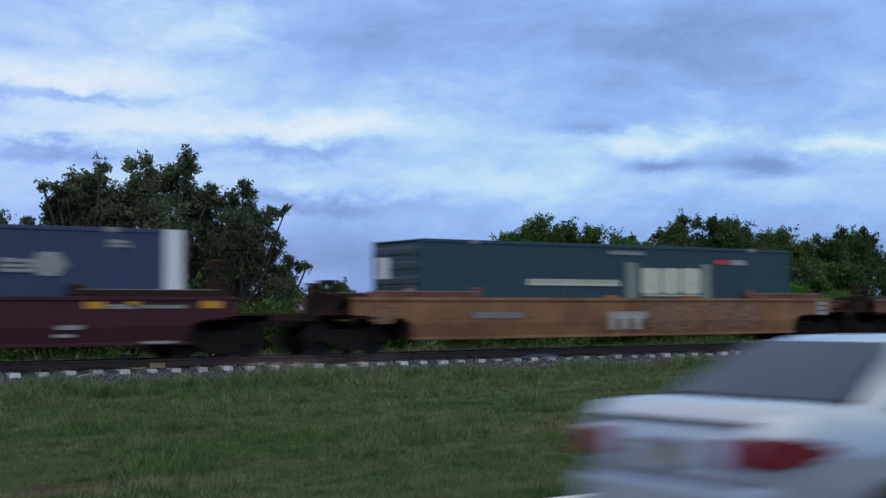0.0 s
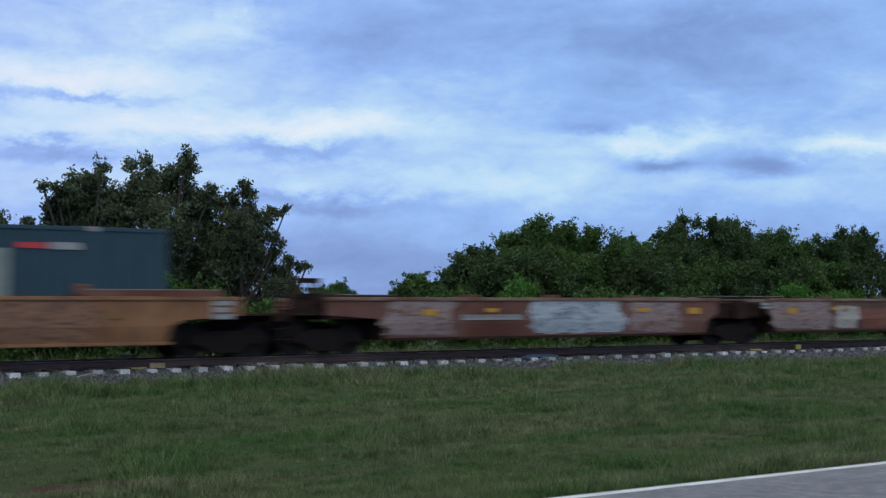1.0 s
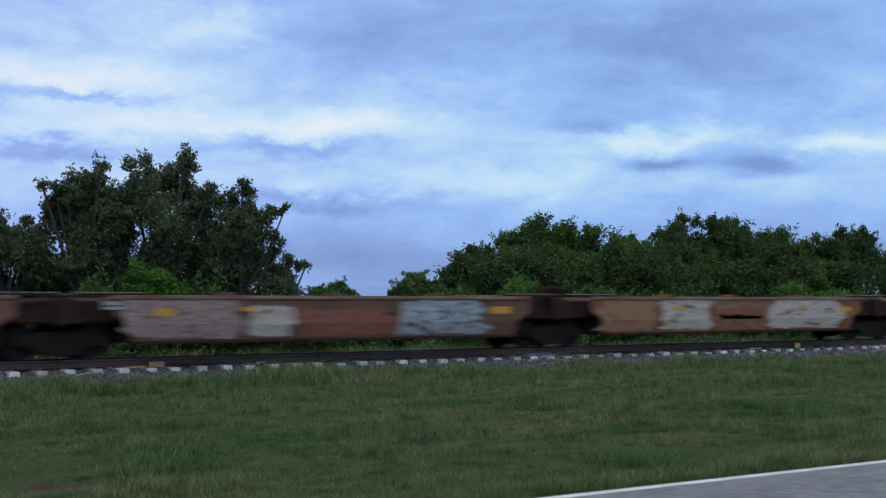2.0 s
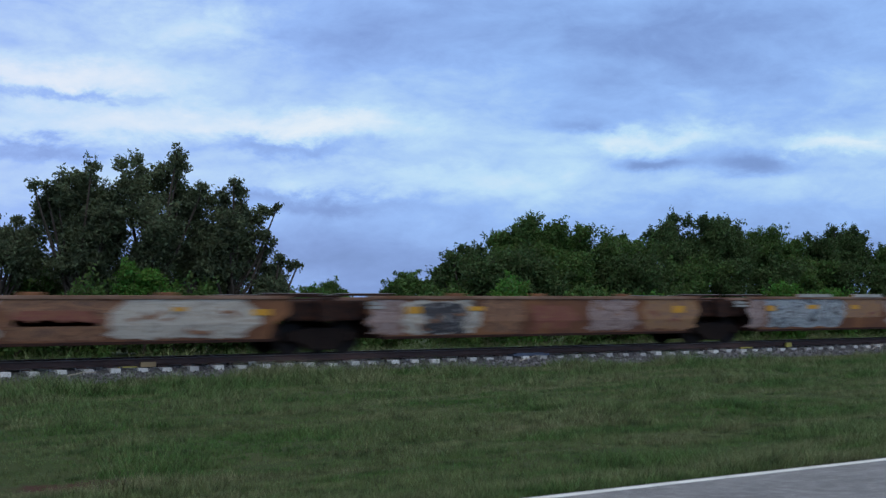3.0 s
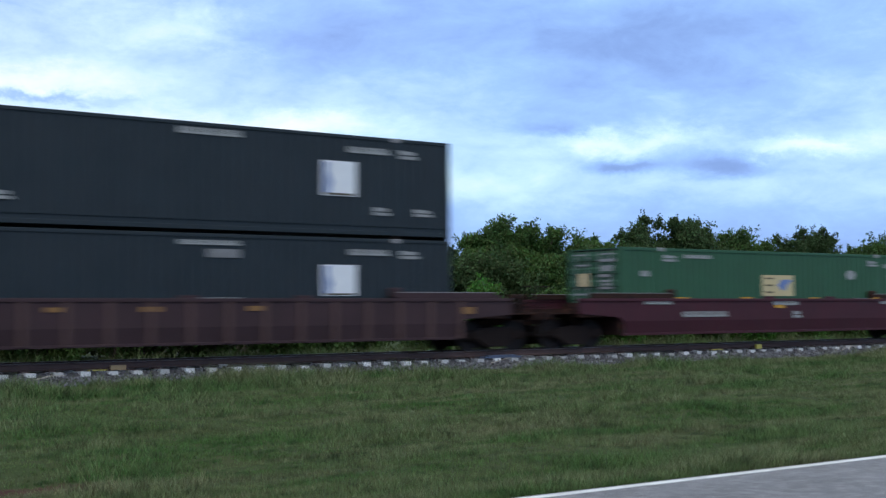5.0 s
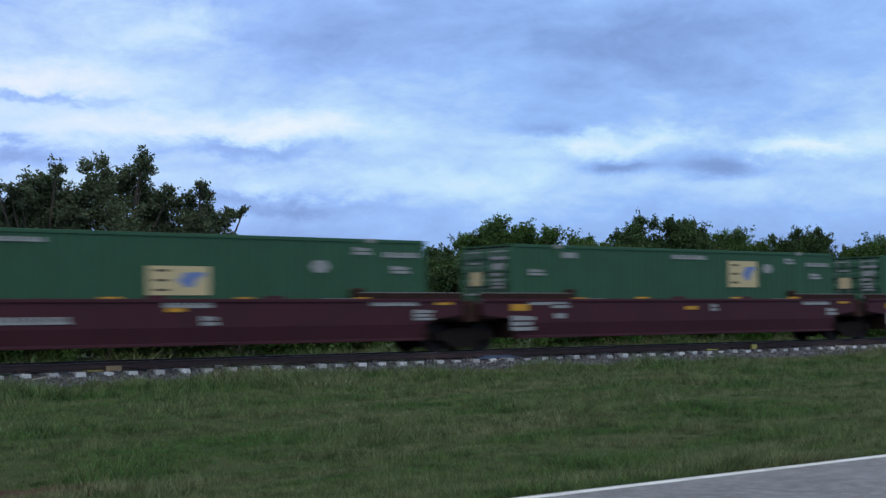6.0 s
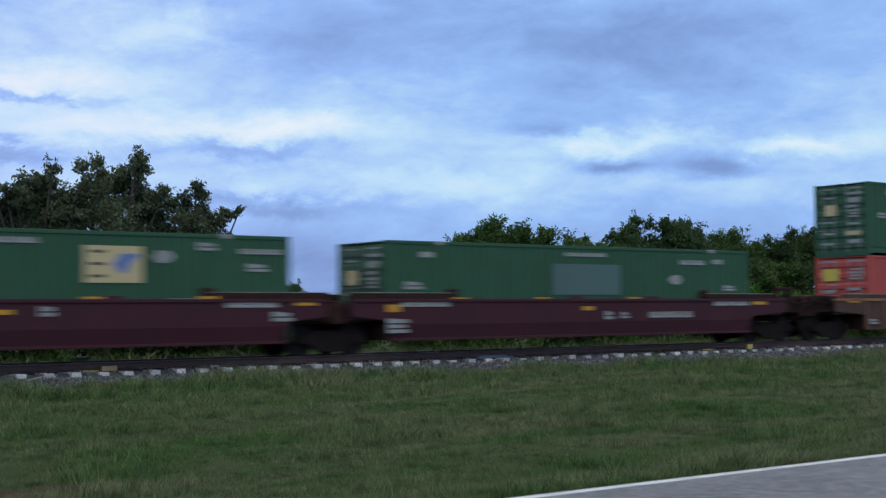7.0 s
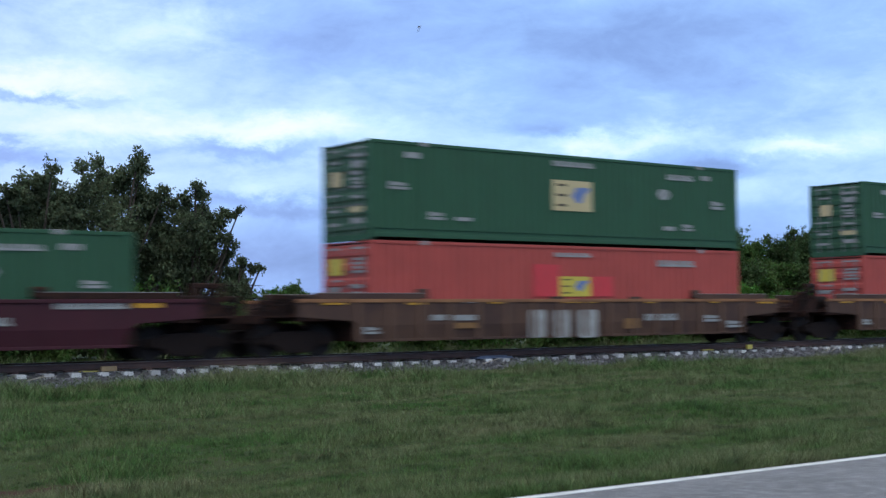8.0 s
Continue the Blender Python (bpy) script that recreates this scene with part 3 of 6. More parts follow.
def marks(parent, rows, y, name):
    for x0, x1, z0, z1, key in rows:
        bm = B()
        if key == "hex":
            cx, cz, rx, rz = (x0 + x1) / 2, (z0 + z1) / 2, (x1 - x0) / 2, (z1 - z0) / 2
            prism(bm, [(cx + rx * math.cos(math.pi / 3 * i), cz + rz * math.sin(math.pi / 3 * i)) for i in range(6)], y - 0.006, y)
        elif key[:2] == "g_":
            rnd = random.Random(int(abs(x0) * 100))
            n, lift = 16, {"g_black": 0.012, "g_red": 0.009, "g_white": 0.007}.get(key, 0.004)
            zs0, zs1 = max(0.47, z0 - 0.05), min(1.60, z1 + 0.05)
            cols = []
            for i in range(n + 1):
                end = 0.08 if i in (0, n) else 0.0
                lo_, hi_ = zs0 + rnd.uniform(0, 0.10) + end, zs1 - rnd.uniform(0, 0.08) - end
                x = x0 + (x1 - x0) * i / n
                cols.append([bm.verts.new((x + (rnd.uniform(-0.3, 0.3) if i in (0, n) else rnd.uniform(-0.03, 0.03)), -1.50 - lift + max(0.0, 0.86 - z) * 0.152, z))
                             for z in (lo_, (lo_ + 0.86) / 2, 0.86, (0.86 + hi_) / 2, hi_)])
            for p, q in zip(cols, cols[1:]):
                for k in range(4):
                    bm.faces.new((p[k], q[k], q[k + 1], p[k + 1]))
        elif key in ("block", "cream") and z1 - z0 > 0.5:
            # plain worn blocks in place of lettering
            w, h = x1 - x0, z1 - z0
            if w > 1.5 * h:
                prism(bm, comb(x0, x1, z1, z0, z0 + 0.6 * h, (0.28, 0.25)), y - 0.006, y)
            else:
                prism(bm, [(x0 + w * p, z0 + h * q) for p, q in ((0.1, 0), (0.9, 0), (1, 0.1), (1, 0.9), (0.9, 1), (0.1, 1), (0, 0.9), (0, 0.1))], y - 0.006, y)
        elif key in ("w", "cream") and x1 - x0 > 1.1 and z1 - z0 < 0.3:
            # a line of small print as toothed bars
            prism(bm, comb(x0, x1, z0 + 0.1 * (z1 - z0), z1 - 0.1 * (z1 - z0), z0 + 0.35 * (z1 - z0), (0.13, 0.05)), y - 0.009, y)
        elif key == "w" and z1 - z0 > 0.19:
            # lines of small print joined at their start
            n = 3 if z1 - z0 > 0.3 else 2
            st, out = (z1 - z0) / n, [(x0, z1), (x0, z0)]
            for k in range(n):
                xe = x1 - 0.12 * (k % 2) * (x1 - x0)
                out += [(xe, z0 + st * k), (xe, z0 + st * (k + 0.7))]
                if k < n - 1:
                    out += [(x0 + 0.04, z0 + st * (k + 0.7)), (x0 + 0.04, z0 + st * (k + 1))]
            prism(bm, out, y - 0.009, y)
        else:
            box(bm, x0, x1, y - (0.009 if key in ("w", "y", "yd", "yel") else 0.006), y, z0, z1)
        what = {"y": "reflector_strip", "yd": "reflector_strip", "tan": "logo_board", "yel": "logo_board", "hex": "placard", "white": "placard"}.get(key, "graffiti" if key[:2] == "g_" else name)
        ob = part(what, bm, TONES[key], parent)
        if key in STROKES and x1 - x0 > 1.2:
            rnd = random.Random(int(abs(x0) * 37))
            x = x0 + 0.3
            while x < x1 - 0.5:
                # one stroke: a bent bar that rises, falls or lies flat, like a letter's limb
                bm = B()
                wd, zc = rnd.uniform(0.25, 0.6), rnd.uniform(0.62, 1.34)
                zc = min(max(zc, z0 + 0.15), z1 - 0.12)
                th, tilt = rnd.uniform(0.035, 0.075), rnd.uniform(-0.12, 0.12)
                pts = [(x + wd * k / 4, zc + tilt * (k - 2) / 2 + 0.05 * math.sin(1.3 * k + x)) for k in range(5)]
                lo_ = [bm.verts.new((px, -1.518 + max(0.0, 0.86 - pz) * 0.152, pz - th)) for px, pz in pts]
                hi_ = [bm.verts.new((px + 0.03, -1.518 + max(0.0, 0.86 - pz) * 0.152, pz + th * 0.6)) for px, pz in pts]
                for k in range(4):
                    bm.faces.new((lo_[k], lo_[k + 1], hi_[k + 1], hi_[k]))
                part("spray_stroke", bm, STROKES[key], ob)
                x += rnd.uniform(0.4, 1.0)
        if key == "white":
            bm = B()
            w, h = x1 - x0, z1 - z0
            prism(bm, [(x0 + w * a, z0 + h * b) for a, b in ((0.06, 0.08), (0.2, 0.06), (0.3, 0.4), (0.18, 0.7), (0.2, 0.95), (0.06, 0.95))], y - 0.012, y - 0.004)
            part("placard_print", bm, M_LOGOBLUE, ob)
            bm = B()
            box(bm, x0 + 0.08 * w, x0 + 0.92 * w, y - 0.012, y - 0.004, z0 + 0.02 * h, z0 + 0.08 * h)
            part("placard_print", bm, M_LOGODARK, ob)
        if key in ("tan", "yel"):
            w, h = x1 - x0, z1 - z0
            bm = B()
            for k in range(3):
                box(bm, x0 + 0.10 * w, x0 + 0.34 * w, y - 0.014, y - 0.004, z0 + h * (0.14 + 0.33 * k), z0 + h * (0.22 + 0.33 * k))
            part("logo_bars", bm, M_LOGODARK, ob)
            bm = B()
            prism(bm, [(x0 + w * a, z0 + h * b) for a, b in ((0.48, 0.5), (0.62, 0.25), (0.72, 0.3), (0.8, 0.55), (0.94, 0.72), (0.9, 0.8), (0.6, 0.78))], y - 0.014, y - 0.004)
            part("logo_shape", bm, M_LOGOBLUE, ob)


CACHE = {}


def shared(key, build, mat, smooth=False):
    if key not in CACHE:
        bm = B()
        build(bm)
        CACHE[key] = mesh_of(key[0], bm, mat, smooth)
    return CACHE[key]


LC, WC, HC = 16.15, 1.295, 2.9


def container(label, paint, rows, s, z, post_paint=None, doors=True, door_marks=(), end_white=False):
    """A 53-foot box, its near long side at y = -WC, its doors at x = 0."""
    root = new("shipping_container")
    root.empty_display_size = 0.3
    tagged(root, label, "shipping container", group="containers on the train")

    def skin(bm):
        pitch, depth = 0.30, 0.028
        for y, sgn in ((-WC, 1), (WC, -1)):
            xs = []
            x = 0.14
            while x < LC - 0.14 - 1e-6:
                for dx, dd in ((0.0, 1), (0.10, 1), (0.13, 0), (0.27, 0)):
                    if x + dx < LC - 0.14:
                        xs.append((x + dx, dd))
                x += pitch
            xs.append((LC - 0.14, 1))
            lo = [bm.verts.new((x, y + sgn * (0.012 + depth * (1 - d)), 0.14)) for x, d in xs]
            hi = [bm.verts.new((x, y + sgn * (0.012 + depth * (1 - d)), HC - 0.09)) for x, d in xs]
            for i in range(len(xs) - 1):
                bm.faces.new((lo[i], lo[i + 1], hi[i + 1], hi[i]))
        box(bm, 0.05, LC - 0.05, -WC + 0.05, WC - 0.05, HC - 0.05, HC - 0.012)
        box(bm, 0.05, LC - 0.05, -WC + 0.05, WC - 0.05, 0.05, 0.14)
        box(bm, LC - 0.09, LC - 0.04, -WC + 0.12, WC - 0.12, 0.14, HC - 0.09)
    part("body", shared(("body", paint.name), skin, paint), None, root)

    def toprail(bm):
        box(bm, 0.0, LC, -0.05, 0.05, HC - 0.10, HC, 0.012)
    for y in (-WC + 0.05, WC - 0.05):
        o = part("top_rail", shared(("top_rail", paint.name), toprail, paint), None, root)
        o.location.y = y

    def lowrail(bm):
        box(bm, 0.0, LC, -0.05, 0.05, 0.03, 0.15, 0.012)
        box(bm, 0.0, LC, -0.068, 0.04, 0.285, 0.315)
        box(bm, 0.0, LC, -0.035, 0.04, 0.12, 0.29)
    for y in (-WC + 0.05, WC - 0.05):
        o = part("bottom_rail", shared(("bottom_rail", paint.name), lowrail, paint), None, root)
        o.location.y = y

    def post(bm):
        box(bm, -0.08, 0.08, -0.07, 0.07, 0.0, HC, 0.01)
    for x in (0.08, LC - 0.08):
        for y in (-WC + 0.068, WC - 0.068):
            o = part("corner_post", shared(("corner_post", paint.name), post, paint), None, root)
            o.location = (x, y, 0)

    def mid(bm):
        box(bm, -0.16, 0.16, -0.03, 0.03, 0.12, HC - 0.08, 0.01)
    for x in (1.98, LC - 1.98):
        for y in (-WC + 0.03, WC - 0.03):
            o = part("stacking_post", shared(("stacking_post", paint.name), mid, paint), None, root)
            o.location = (x, y, 0)

    def cast(bm):
        box(bm, -0.14, 0.14, -0.08, 0.08, 0, 0.13, 0.012)
    for x in (1.98, LC - 1.98):
        for y in (-WC + 0.078, WC - 0.078):
            o = part("corner_casting", shared(("corner_casting",), cast, M_EDGE), None, root)
            o.location = (x, y, HC - 0.118)
    if end_white:
        bm = B()
        box(bm, LC - 0.55, LC + 0.004, -WC - 0.012, -WC + 0.06, 0.75, HC)
        box(bm, LC - 0.06, LC + 0.008, -WC - 0.012, WC, 0.75, HC)
        part("end_frame", bm, M_CLEAN, root, "white end frame")
    # two door leaves with locking bars and bars of small print
    for k, (y0, y1) in enumerate(((-WC + 0.14, -0.01), (0.01, WC - 0.14))):
        def leaf(bm):
            # one pressed sheet with deep horizontal grooves
            edge = [(0.06, 0.16), (0.03, 0.16)]
            for zz in np.linspace(0.22, HC - 0.47, 6):
                edge += [(0.03, float(zz)), (-0.012, float(zz) + 0.05), (-0.012, float(zz) + 0.20), (0.03, float(zz) + 0.27)]
            edge += [(0.03, HC - 0.11), (0.06, HC - 0.11)]
            va, vb = ([bm.verts.new((x, y, zz)) for x, zz in edge] for y in (y0, y1))
            bm.faces.new(va), bm.faces.new(vb[::-1])
            for q in range(len(edge)):
                bm.faces.new((va[q], va[q - 1], vb[q - 1], vb[q]))
        d = part("door", shared(("door", paint.name, k), leaf, paint), None, root)
        for yy in (y0 + 0.25 * (y1 - y0), y0 + 0.72 * (y1 - y0)):
            def bar(bm):
                tube(bm, (-0.035, yy, 0.1), (-0.035, yy, HC - 0.08), 0.02, sides=6)
                box(bm, -0.05, 0.02, yy - 0.05, yy + 0.05, 0.95, 1.02)
                box(bm, -0.06, -0.03, yy - 0.02, yy + 0.28, 0.98, 1.01)
                for zz in (0.3, 1.5, 2.55):
                    box(bm, -0.05, 0.02, yy - 0.05, yy + 0.05, zz, zz + 0.05)
            part("locking_bar", shared(("locking_bar", k, round(yy, 2)), bar, M_FAINT), None, d)
    for y0, y1, z0, z1, key in door_marks:
        bm = B()
        if key == "w" and z1 - z0 > 0.25:
            n = max(2, round((z1 - z0) / 0.13))
            box(bm, -0.024, 0.008, y0, y0 + 0.03, z0, z1)
            for k in range(n):
                zk = z0 + (z1 - z0) * k / n
                box(bm, -0.024, 0.008, y0 + 0.03, y1 - (k % 2) * 0.2 * (y1 - y0), zk, zk + 0.6 * (z1 - z0) / n)
        else:
            box(bm, -0.024, 0.008, y0, y1, z0, z1)
        part("door_label", bm, TONES[key], root)
    marks(root, rows, -WC + 0.004, "marking")
    if z > 2:
        for x in (0.06, LC - 0.06):
            bm = B()
            box(bm, x - 0.05, x + 0.05, -WC + 0.02, WC - 0.02, -0.066, 0.15, 0.01)
            part("end_sill", bm, paint, root)
        for x in (1.98, LC - 1.98):
            for y in (-WC + 0.09, WC - 0.09):
                bm = B()
                box(bm, x - 0.07, x + 0.07, y - 0.06, y + 0.06, -0.072, 0.125, 0.01)
                part("interbox_connector", bm, M_RUNNING, root)
    KEYED.append((root, s, TRACK, z))
    return root


def truck_meshes():
    def frame_side(bm):
        prism(bm, [(-1.15, 0.36), (-0.72, 0.34), (-0.42, 0.14), (0.42, 0.14), (0.72, 0.34), (1.15, 0.36), (1.18, 0.56), (0.75, 0.66), (0.4, 0.72),
                   (-0.4, 0.72), (-0.75, 0.66), (-1.18, 0.56)], -0.07, 0.07)
        for x in (-0.89, 0.89):
            box(bm, x - 0.17, x + 0.17, -0.12, 0.1, 0.34, 0.60, 0.02)
            tube(bm, (x, -0.12, 0.46), (x, -0.17, 0.46), 0.11, 0.09, 12)
        box(bm, -0.32, 0.32, -0.1, 0.02, 0.12, 0.19, 0.015)

    def wheel(bm):
        tube(bm, (0, -0.065, 0), (0, 0.065, 0), 0.46, 0.46, 28)
        tube(bm, (0, 0.065, 0), (0, 0.09, 0), 0.485, 0.485, 28)
        tube(bm, (0, -0.1, 0), (0, -0.06, 0), 0.14, 0.17, 16)

    def spring(bm):
        rows = [[bm.verts.new((r * math.cos(math.pi * a / 4), r * math.sin(math.pi * a / 4), 0.19 + 0.03 * k)) for a in range(8)]
                for k, r in enumerate((0.06, 0.085) * 5 + (0.06,))]
        for p, q in zip(rows, rows[1:]):
            for a in range(8):
                bm.faces.new((p[a], p[(a + 1) % 8], q[(a + 1) % 8], q[a]))
        bm.faces.new(rows[0][::-1]), bm.faces.new(rows[-1])

    def bolster(bm):
        box(bm, -0.2, 0.2, -0.95, 0.95, 0.5, 0.74, 0.02)
        tube(bm, (0, 0, 0.72), (0, 0, 0.95), 0.3, 0.26, 16)

    def axle(bm):
        tube(bm, (0, -0.85, 0), (0, 0.85, 0), 0.085, 0.085, 10)
    return (shared(("side_frame",), frame_side, M_RUNNING), shared(("wheel",), wheel, M_TREAD), shared(("spring",), spring, M_RUNNING),
            shared(("truck",), bolster, M_RUNNING), shared(("axle",), axle, M_RUNNING))


def truck(parent, x):
    fs, wh, sp, bo, ax = truck_meshes()
    t = part("truck", bo, None, parent, "grimy four-wheel railway truck")
    t.location.x = x
    for y in (-0.98, 0.98):
        o = part("side_frame", fs, None, t)
        o.matrix_basis = pose(0, y, 0, 0, 0, 0 if y < 0 else 180)
        for x_ in (-0.2, 0, 0.2):
            o = part("spring", sp, None, t)
            o.location = (x_, y, 0)
    for wx in (-0.89, 0.89):
        o = part("axle", ax, None, t)
        o.location = (wx, 0, 0.46)
        for y in (-0.745, 0.745):
            o = part("wheel", wh, None, t)
            o.matrix_basis = pose(wx, y, 0.46, 0, 0, 0 if y < 0 else 180)


def well_car(label, paint, rows, s, half, ends=(True, True), trucks=(True, True), ribs=None, cap=None, lumps=(), guides=True, inset=0.38, chord=None, cut=(1.75, 1.75), covers=()):
    """One well of a container wagon; s: its centre along the train, half: half the distance of its trucks."""
    root = new("well_car")
    root.empty_display_size = 0.3
    tagged(root, label, "well wagon", group="wagons of the train")
    a0 = half + (0.25 if ends[0] else -inset)
    a1 = half + (0.25 if ends[1] else -inset)
    bl, b = half - cut[0], half - cut[1]
    for sgn, nm in ((-1, "side_panel"), (1, "side_panel")):
        bm = B()
        # upper sheet, over the trucks too, then the folded lower sheet
        up = [(-a0, 1.12), (-bl - 0.25, 1.0), (-bl, 0.86), (b, 0.86), (b + 0.25, 1.0), (a1, 1.12), (a1, 1.52), (-a0, 1.52)]
        prism(bm, up, sgn * 1.50, sgn * 1.455)
        lo = [(-bl, 0.86), (b, 0.86), (b - 0.12, 0.44), (-bl + 0.12, 0.44)]
        o1 = [bm.verts.new((x, sgn * (1.50 if z > 0.8 else 1.43), z)) for x, z in lo]
        o2 = [bm.verts.new((x, sgn * (1.455 if z > 0.8 else 1.385), z)) for x, z in lo]
        bm.faces.new(o1), bm.faces.new(o2[::-1])
        for i in range(4):
            j = (i + 1) % 4
            bm.faces.new((o1[j], o1[i], o2[i], o2[j]))
        side = part(nm, bm, paint, root)
        bm = B()
        box(bm, -a0, a1, min(sgn * 1.42, sgn * 1.54), max(sgn * 1.42, sgn * 1.54), 1.52, 1.62, 0.015)
        part("top_chord", bm, chord or paint, side)
        bm = B()
        box(bm, -bl, b, min(sgn * 1.36, sgn * 1.46), max(sgn * 1.36, sgn * 1.46), 0.38, 0.46, 0.012)
        part("bottom_chord", bm, paint if guides else M_DECK, side)
        if ribs:
            n = int((bl + b) / 1.05)
            for i in range(n + 1):
                x = -bl + (bl + b) * i / n

                def rib(bm):
                    prism(bm, [(-0.07, 0.42), (0.07, 0.42), (0.07, 1.52), (-0.07, 1.52)], -0.075, 0.075)
                r = part("rib", shared(("rib", ribs.name), rib, ribs), None, side)
                r.location = (x, sgn * 1.475, 0)
    for x0, x1 in covers:
        bm = B()
        prism(bm, [(x0, 1.60), (x1, 1.60), (x1 - 0.05, 1.715), (x0 + 0.05, 1.715)], -1.56, -1.40)
        part("pale_cover", bm, M_BLOCK, root, "pale grey cover plate on the top chord")
    # small tabs along the top
    for k, x in enumerate((-3.6, -0.4, 3.1) if not guides else (-0.6, 2.9)):
        bm = B()
        box(bm, x - 0.28, x + 0.28, -1.53, -1.44, 1.60, 1.70, 0.015)
        part("lift_tab", bm, paint, root)
    bm = B()
    box(bm, -bl + 0.1, b - 0.1, -1.38, 1.38, 0.40, 0.46)
    part("floor", bm, M_DECK, root)
    # raised ends of the well and decks over the trucks
    for e, (sgn, a) in enumerate(((-1, a0), (1, a1))):
        reach, tall = (4.1, 1.79) if guides else (2.1, 1.68)
        x0, x1 = sorted((sgn * (half - reach), sgn * (half - (0.35 if guides else 0.2))))
        for y in (-1, 1):
            bm = B()
            box(bm, x0, x1, min(y * 1.36, y * 1.50), max(y * 1.36, y * 1.50), 1.62, tall, 0.015)
            if guides:
                xi = sgn * (half - reach)
                box(bm, xi - 0.2, xi + 0.2, min(y * 1.35, y * 1.48), max(y * 1.35, y * 1.48), 1.64, 1.93, 0.05)
            g = part("end_guide", bm, cap or (paint if guides else M_DECK), root)
            bm = B()
            box(bm, x0, x1, min(y * 1.37, y * 1.49), max(y * 1.37, y * 1.49), tall + 0.001, tall + 0.015)
            part("guide_edge", bm, M_EDGE, g, "pale top edge")
        bm = B()
        x0, x1 = sorted((sgn * (half - 1.9), sgn * (a - 0.05)))
        box(bm, x0, x1, -1.44, 1.44, 1.0, 1.14, 0.02)
        xs = sgn * (half - 1.7)
        box(bm, xs - 0.05, xs + 0.05, -1.44, 1.44, 0.42, 1.5)
        for y in (-1.2, -0.4, 0.4, 1.2):
            box(bm, x0, x1, y - 0.04, y + 0.04, 1.14, 1.3)
        part("end_deck", bm, M_DECK, root, "rusty deck over the truck")
        if ends[e]:
            bm = B()
            x0, x1 = sorted((sgn * (half + 0.1), sgn * (half + 1.35)))
            box(bm, x0, x1, -0.3, 0.3, 0.78, 1.08, 0.02)
            xe = sgn * (half + 1.35)
            box(bm, xe - 0.05, xe + 0.05, -1.35, 1.35, 0.95, 1.18, 0.015)
            x0, x1 = sorted((sgn * (half + 0.2), sgn * (half + 1.3)))
            box(bm, x0, x1, -1.35, 1.35, 1.12, 1.16)
            part("end_sill", bm, M_DECK, root)
            bm = B()
            x0, x1 = sorted((xe, sgn * (half + 1.82)))
            box(bm, x0, x1, -0.11, 0.11, 0.78, 1.0, 0.03)
            part("coupler", bm, M_RUNNING, root, "dark cast coupler")
            bm = B()
            for y in (-1.3, -0.75):
                tube(bm, (xe, y, 1.1), (xe, y, 2.0), 0.018, sides=6)
            tube(bm, (xe, -1.3, 2.0), (xe, -0.75, 2.0), 0.018, sides=6)
            for zz in (1.35, 1.65):
                tube(bm, (xe, -1.3, zz), (xe, -0.75, zz), 0.015, sides=6)
            part("grab_rail", bm, M_RUNNING, root)
            bm = B()
            for zz in (0.45, 0.75):
                box(bm, xe - 0.2, xe + 0.2, -1.42, -1.36, zz, zz + 0.03)
            for xx in (-0.19, 0.19):
                box(bm, xe + xx - 0.015, xe + xx + 0.015, -1.42, -1.36, 0.45, 1.0)
            part("sill_step", bm, M_RUNNING, root)
    if not ends[1]:
        bm = B()
        box(bm, half - 1.3, half + 1.3, -1.2, 1.2, 0.92, 1.5, 0.08)
        box(bm, half - 0.25, half + 0.25, -1.42, 1.42, 0.9, 1.56, 0.04)
        part("articulation_deck", bm, M_DECK, root, "grimy joint deck shared by two units")
    for x, w, h in lumps:
        # an upright frame with a hand wheel, an air reservoir lying along the deck and its pipes
        bm = B()
        for xx in (x - w / 2, x + w / 2):
            box(bm, xx - 0.05, xx + 0.05, -1.2, -1.08, 1.05, h - 0.05, 0.012)
        box(bm, x - w / 2 - 0.05, x + w / 2 + 0.05, -1.22, -1.06, h - 0.14, h, 0.02)
        box(bm, x - w / 2, x + w / 2, -1.19, -0.8, 1.1, 1.1 + 0.6 * (h - 1.1), 0.04)
        stand = part("brake_stand", bm, M_DECK, root, "rusty hand-brake stand")
        bm = B()
        for k in range(16):
            p, q = (math.pi * kk / 8 for kk in (k, k + 1))
            tube(bm, (x + 0.27 * math.cos(p), -1.3, h - 0.3 + 0.27 * math.sin(p)), (x + 0.27 * math.cos(q), -1.3, h - 0.3 + 0.27 * math.sin(q)), 0.02, sides=6)
        for k in range(4):
            p = math.pi * k / 4
            tube(bm, (x - 0.27 * math.cos(p), -1.3, h - 0.3 - 0.27 * math.sin(p)), (x + 0.27 * math.cos(p), -1.3, h - 0.3 + 0.27 * math.sin(p)), 0.014, sides=5)
        tube(bm, (x, -1.32, h - 0.3), (x, -1.15, h - 0.3), 0.05, sides=8)
        part("hand_wheel", bm, M_RUNNING, stand, "dark spoked hand wheel")
        bm = B()
        xr = x - (0.9 if x > 0 else -0.9)
        tube(bm, (xr - 0.62, -0.75, 1.5), (xr - 0.52, -0.75, 1.5), 0.16, 0.24, 14)
        tube(bm, (xr - 0.52, -0.75, 1.5), (xr + 0.52, -0.75, 1.5), 0.24, 0.24, 14)
        tube(bm, (xr + 0.52, -0.75, 1.5), (xr + 0.62, -0.75, 1.5), 0.24, 0.16, 14)
        for xx in (xr - 0.35, xr + 0.35):
            box(bm, xx - 0.04, xx + 0.04, -1.0, -0.5, 1.12, 1.4)
        part("air_reservoir", bm, M_RUNNING, root, "grimy air reservoir on the end deck")
        bm = B()
